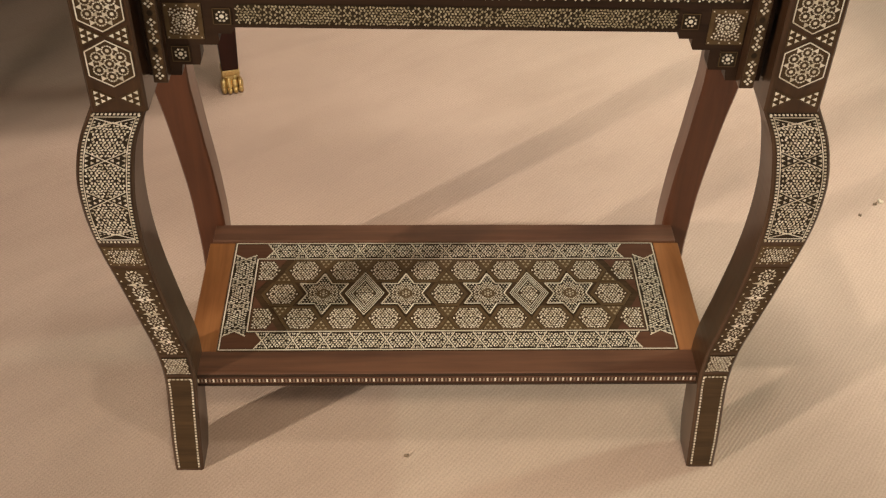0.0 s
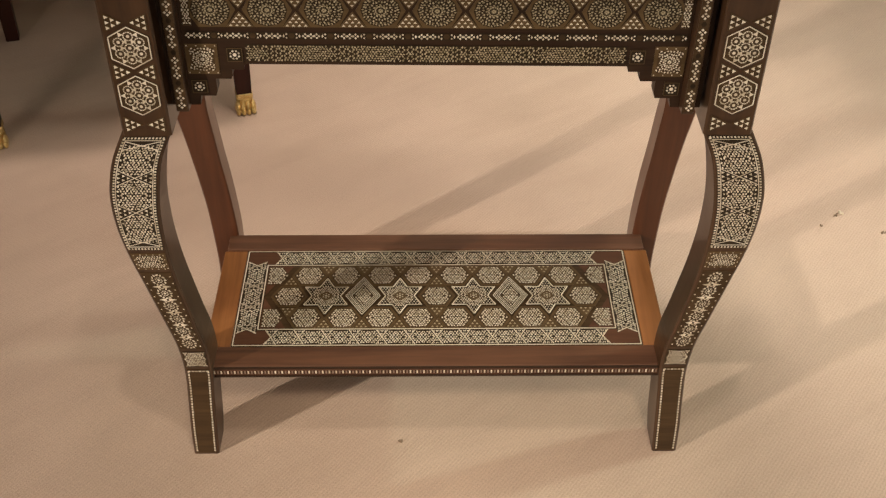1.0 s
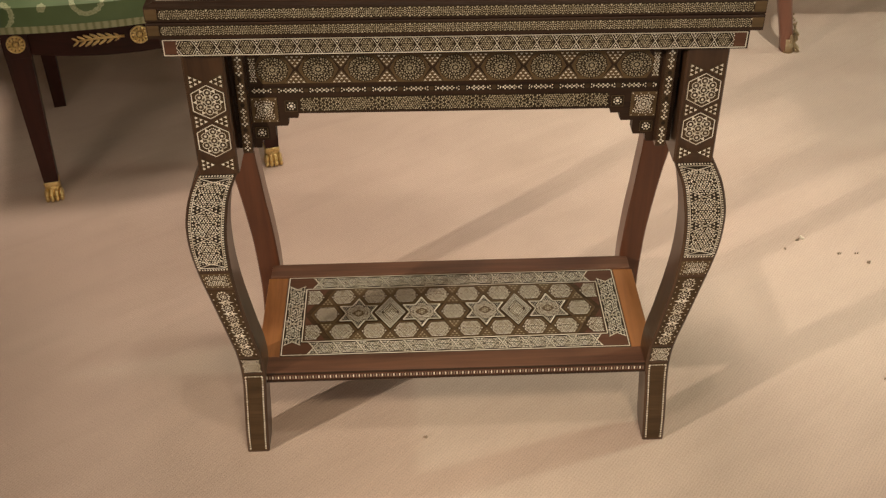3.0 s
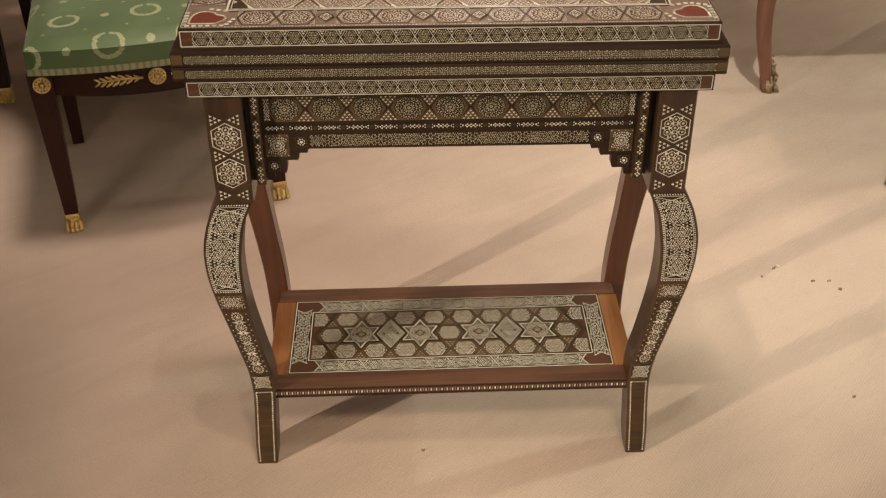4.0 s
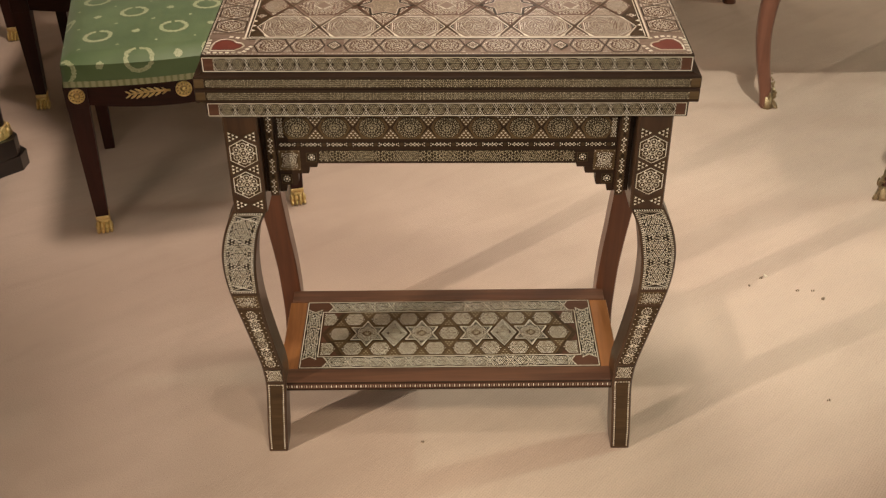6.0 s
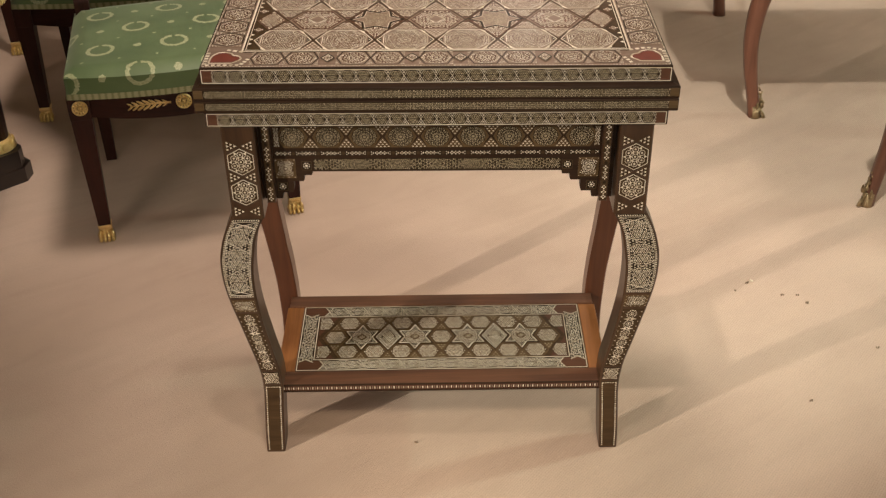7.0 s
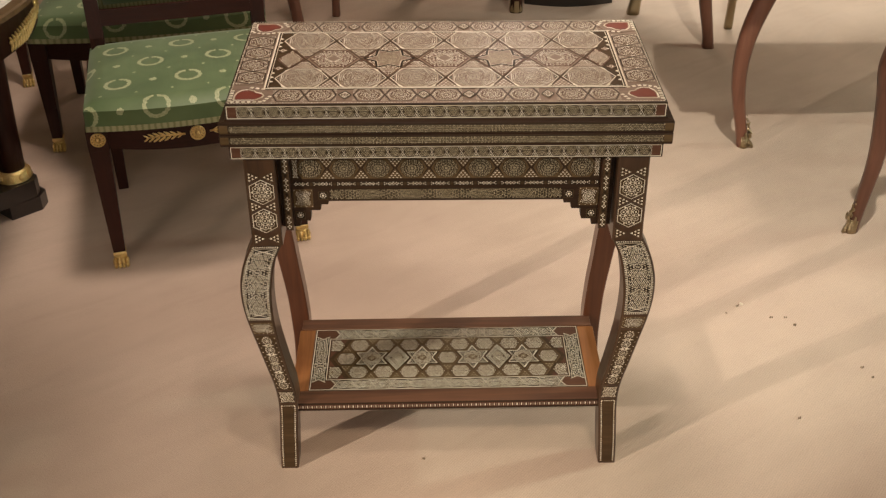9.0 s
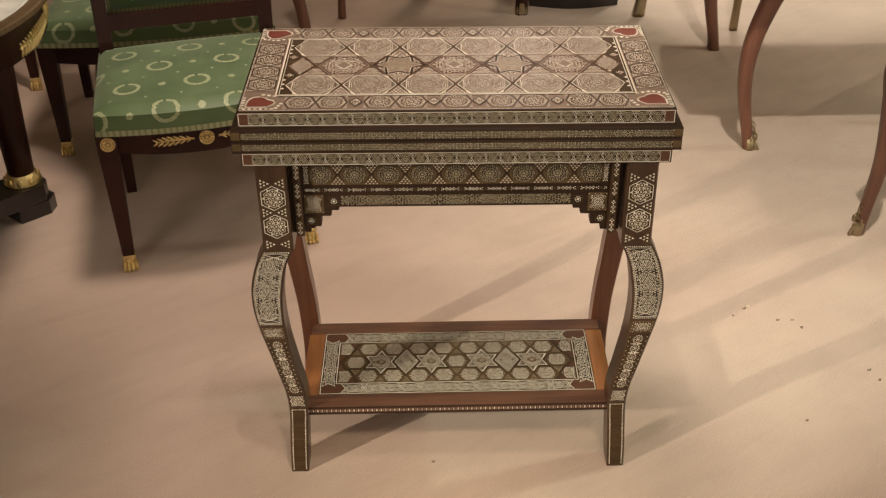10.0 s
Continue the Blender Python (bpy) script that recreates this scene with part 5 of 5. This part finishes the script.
side_table = thing("side_table", "red-brown side table on cabriole legs with ormolu sabots, top added for shadow", "table")
lg = swept_leg(side_table, [(0.950, 1.395, 0.0, 0.0175), (0.940, 1.395, 0.05, 0.0165), (0.918, 1.395, 0.155, 0.0185), (0.908, 1.395, 0.25, 0.0205), (0.915, 1.392, 0.357, 0.0235), (0.945, 1.388, 0.47, 0.027), (0.985, 1.38, 0.58, 0.031), (1.00, 1.375, 0.70, 0.034)], FRUITWOOD)
sabot(lg, 0.950, 1.390, 0.85, -0.5)
for x, y in ((1.64, 1.52), (1.64, 1.28)):
    swept_leg(side_table, [(x, y, 0.0, 0.0175), (x + 0.02, y, 0.155, 0.0185), (x + 0.03, y, 0.30, 0.021), (x, y, 0.50, 0.028), (x - 0.02, y, 0.70, 0.034)], FRUITWOOD)
# unseen top and frieze, added and sized to shade the carpet behind
part("table_top", prism([(0.79, 1.204), (1.70, 1.204), (1.72, 1.33), (1.70, 1.60), (0.79, 1.60), (0.77, 1.42)], 0.70, 0.735, "z"), FRUITWOOD, side_table)
part("frieze", prism([(0.86, 1.25), (1.64, 1.25), (1.66, 1.34), (1.64, 1.56), (0.86, 1.56), (0.85, 1.42)], 0.60, 0.70, "z"), FRUITWOOD, side_table)

small_table = thing("occasional_table", "red-brown occasional table on cabriole legs with ormolu sabots", "table")
lg = swept_leg(small_table, [(1.128, 0.885, 0.0, 0.0165), (1.131, 0.885, 0.03, 0.0155), (1.141, 0.885, 0.108, 0.016), (1.153, 0.885, 0.229, 0.019), (1.147, 0.885, 0.394, 0.0235), (1.140, 0.885, 0.503, 0.027), (1.185, 0.885, 0.60, 0.031), (1.33, 0.885, 0.70, 0.034)], FRUITWOOD)
sabot(lg, 1.126, 0.882, -0.9, -0.4)
for x, y in ((1.66, 0.93), (1.46, 0.80), (1.62, 0.80)):
    swept_leg(small_table, [(x, y, 0.0, 0.0175), (x + 0.02, y, 0.155, 0.0185), (x + 0.03, y, 0.30, 0.021), (x, y, 0.50, 0.028), (x - 0.02, y, 0.70, 0.034)], FRUITWOOD)
part("table_top", prism([(1.31, 0.86), (1.38, 0.76), (1.64, 0.76), (1.72, 0.86), (1.70, 0.96), (1.35, 0.96)], 0.70, 0.73, "z"), FRUITWOOD, small_table)

commode = thing("commode", "dark mahogany commode on a low plinth beyond the card table", "cabinet")
bow = [(0.36 + 0.36 * i / 10, 2.66 - 0.04 * math.sin(math.pi * i / 10)) for i in range(11)]
part("plinth", prism(bow + [(0.72, 3.1), (0.36, 3.1)], 0.0, 0.07, "z"), EBONY, commode, "black plinth")
part("body", prism([(x, y + 0.012) for x, y in bow] + [(0.71, 3.09), (0.37, 3.09)], 0.07, 0.86, "z"), MAHOGANY, commode)

far_table = thing("console_table", "dark red cabriole table with brass feet beyond the card table", "table")
swept_leg(far_table, [(1.010, 2.185, 0.0, 0.021), (1.006, 2.185, 0.04, 0.019), (0.980, 2.185, 0.186, 0.022), (0.955, 2.185, 0.40, 0.026), (0.95, 2.185, 0.70, 0.032)], FRUITWOOD)
swept_leg(far_table, [(1.128, 2.37, 0.0, 0.015), (1.132, 2.37, 0.115, 0.014), (1.14, 2.37, 0.40, 0.018), (1.14, 2.37, 0.70, 0.022)], SILVERY)
swept_leg(far_table, [(0.785, 2.54, 0.0, 0.024), (0.80, 2.55, 0.10, 0.018), (0.81, 2.55, 0.40, 0.018), (0.81, 2.55, 0.70, 0.022)], SILVERY)
part("table_top", box(0.78, 1.18, 2.15, 2.59, 0.70, 0.735, 0.004), FRUITWOOD, far_table)

far_stand = thing("pedestal_stand", "dark mahogany stand with brass-capped feet beyond the card table", "stand")
for x, y in ((0.32, 2.58), (0.30, 3.02), (0.0, 3.0)):
    lg = swept_leg(far_stand, [(x, y, 0.045, 0.024), (x, y, 0.30, 0.028), (x, y, 0.70, 0.032)], MAHOGANY)
    part("brass_cap", turned([(0.024, 0.0), (0.028, 0.006), (0.026, 0.05)], 14, None, (x, y)), SILVERY, lg, "brass foot cap")
part("stand_top", box(-0.05, 0.352, 2.54, 3.06, 0.70, 0.735, 0.004), MAHOGANY, far_stand)

far_chair = thing("salon_chair", "red-brown salon chair with cabriole legs beyond the card table", "chair")
swept_leg(far_chair, [(-0.538, 2.44, 0.0, 0.021), (-0.550, 2.44, 0.09, 0.0215), (-0.575, 2.44, 0.25, 0.027), (-0.57, 2.44, 0.40, 0.032)], FRUITWOOD)
swept_leg(far_chair, [(-0.402, 2.56, 0.0, 0.016), (-0.400, 2.56, 0.09, 0.015), (-0.395, 2.56, 0.25, 0.018), (-0.39, 2.56, 0.40, 0.022)], FRUITWOOD)
swept_leg(far_chair, [(-0.90, 2.62, 0.0, 0.021), (-0.91, 2.62, 0.20, 0.024), (-0.90, 2.62, 0.40, 0.030)], FRUITWOOD)
part("seat_frame", box(-0.93, -0.36, 2.41, 2.90, 0.40, 0.45, 0.006), FRUITWOOD, far_chair)

# ---- unseen ceiling lamps: a rim added above each spot ----
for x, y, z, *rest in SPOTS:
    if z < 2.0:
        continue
    lamp = thing("unseen_ceiling_spotlight", "round recessed ceiling spotlight, unseen and added with its lamp", "lamp", "ceiling spotlights", pose(x, y, 0))
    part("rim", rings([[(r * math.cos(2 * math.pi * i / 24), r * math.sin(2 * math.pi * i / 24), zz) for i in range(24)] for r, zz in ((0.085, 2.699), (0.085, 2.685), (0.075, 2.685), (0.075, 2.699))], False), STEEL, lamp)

# unseen housing added round the low spot that lights the carpet patch
added_wall_lamp = thing("added_wall_spotlight", "small round wall spotlight, unseen, added to light a carpet patch", "lamp", "", pose(4.02, 1.26, 1.50))
part("shade", rings([[(dx, r * math.cos(2 * math.pi * i / 20), r * math.sin(2 * math.pi * i / 20)) for i in range(20)] for r, dx in ((0.045, -0.03), (0.040, 0.06), (0.036, 0.06), (0.041, -0.03))], False), STEEL, added_wall_lamp)
part("bracket", box(0.055, 0.19, -0.012, 0.012, -0.012, 0.012, 0.002), STEEL, added_wall_lamp)

# ---- lint and specks on the carpet ----
random.seed(5)


def scrap(x, y, r, mat, name, label):
    bm = bmesh.new()
    for k in range(4):
        blob(bm, x + random.uniform(-r, r), y + random.uniform(-r, r) * 0.6, 0.0025, random.uniform(0.3, 0.7) * r, random.uniform(0.2, 0.5) * r, 0.003, Matrix.Rotation(random.uniform(0, 3), 4, "Z"))
    tagged(link(name, bm, mat), label, "debris", "bits on the carpet")


scrap(0.740, 0.545, 0.0055, LINT, "lint", "small pale scrap of lint on the carpet")
scrap(0.731, 0.538, 0.0035, DIRT, "speck", "small dark speck of dirt on the carpet")
scrap(0.803, 0.487, 0.0035, DIRT, "speck", "small dark speck of dirt on the carpet")
scrap(0.853, 0.454, 0.0040, DIRT, "speck", "small dark speck of dirt on the carpet")
scrap(-0.053, 0.010, 0.003, DIRT, "speck", "small dark speck of dirt on the carpet")
for x, y, r in ((0.838, 0.485, 0.0028), (0.962, 0.286, 0.0035), (0.975, 0.251, 0.0028), (0.769, 0.117, 0.0028), (0.697, 0.507, 0.0022)):
    scrap(x, y, r, DIRT, "speck", "small dark speck of dirt on the carpet")
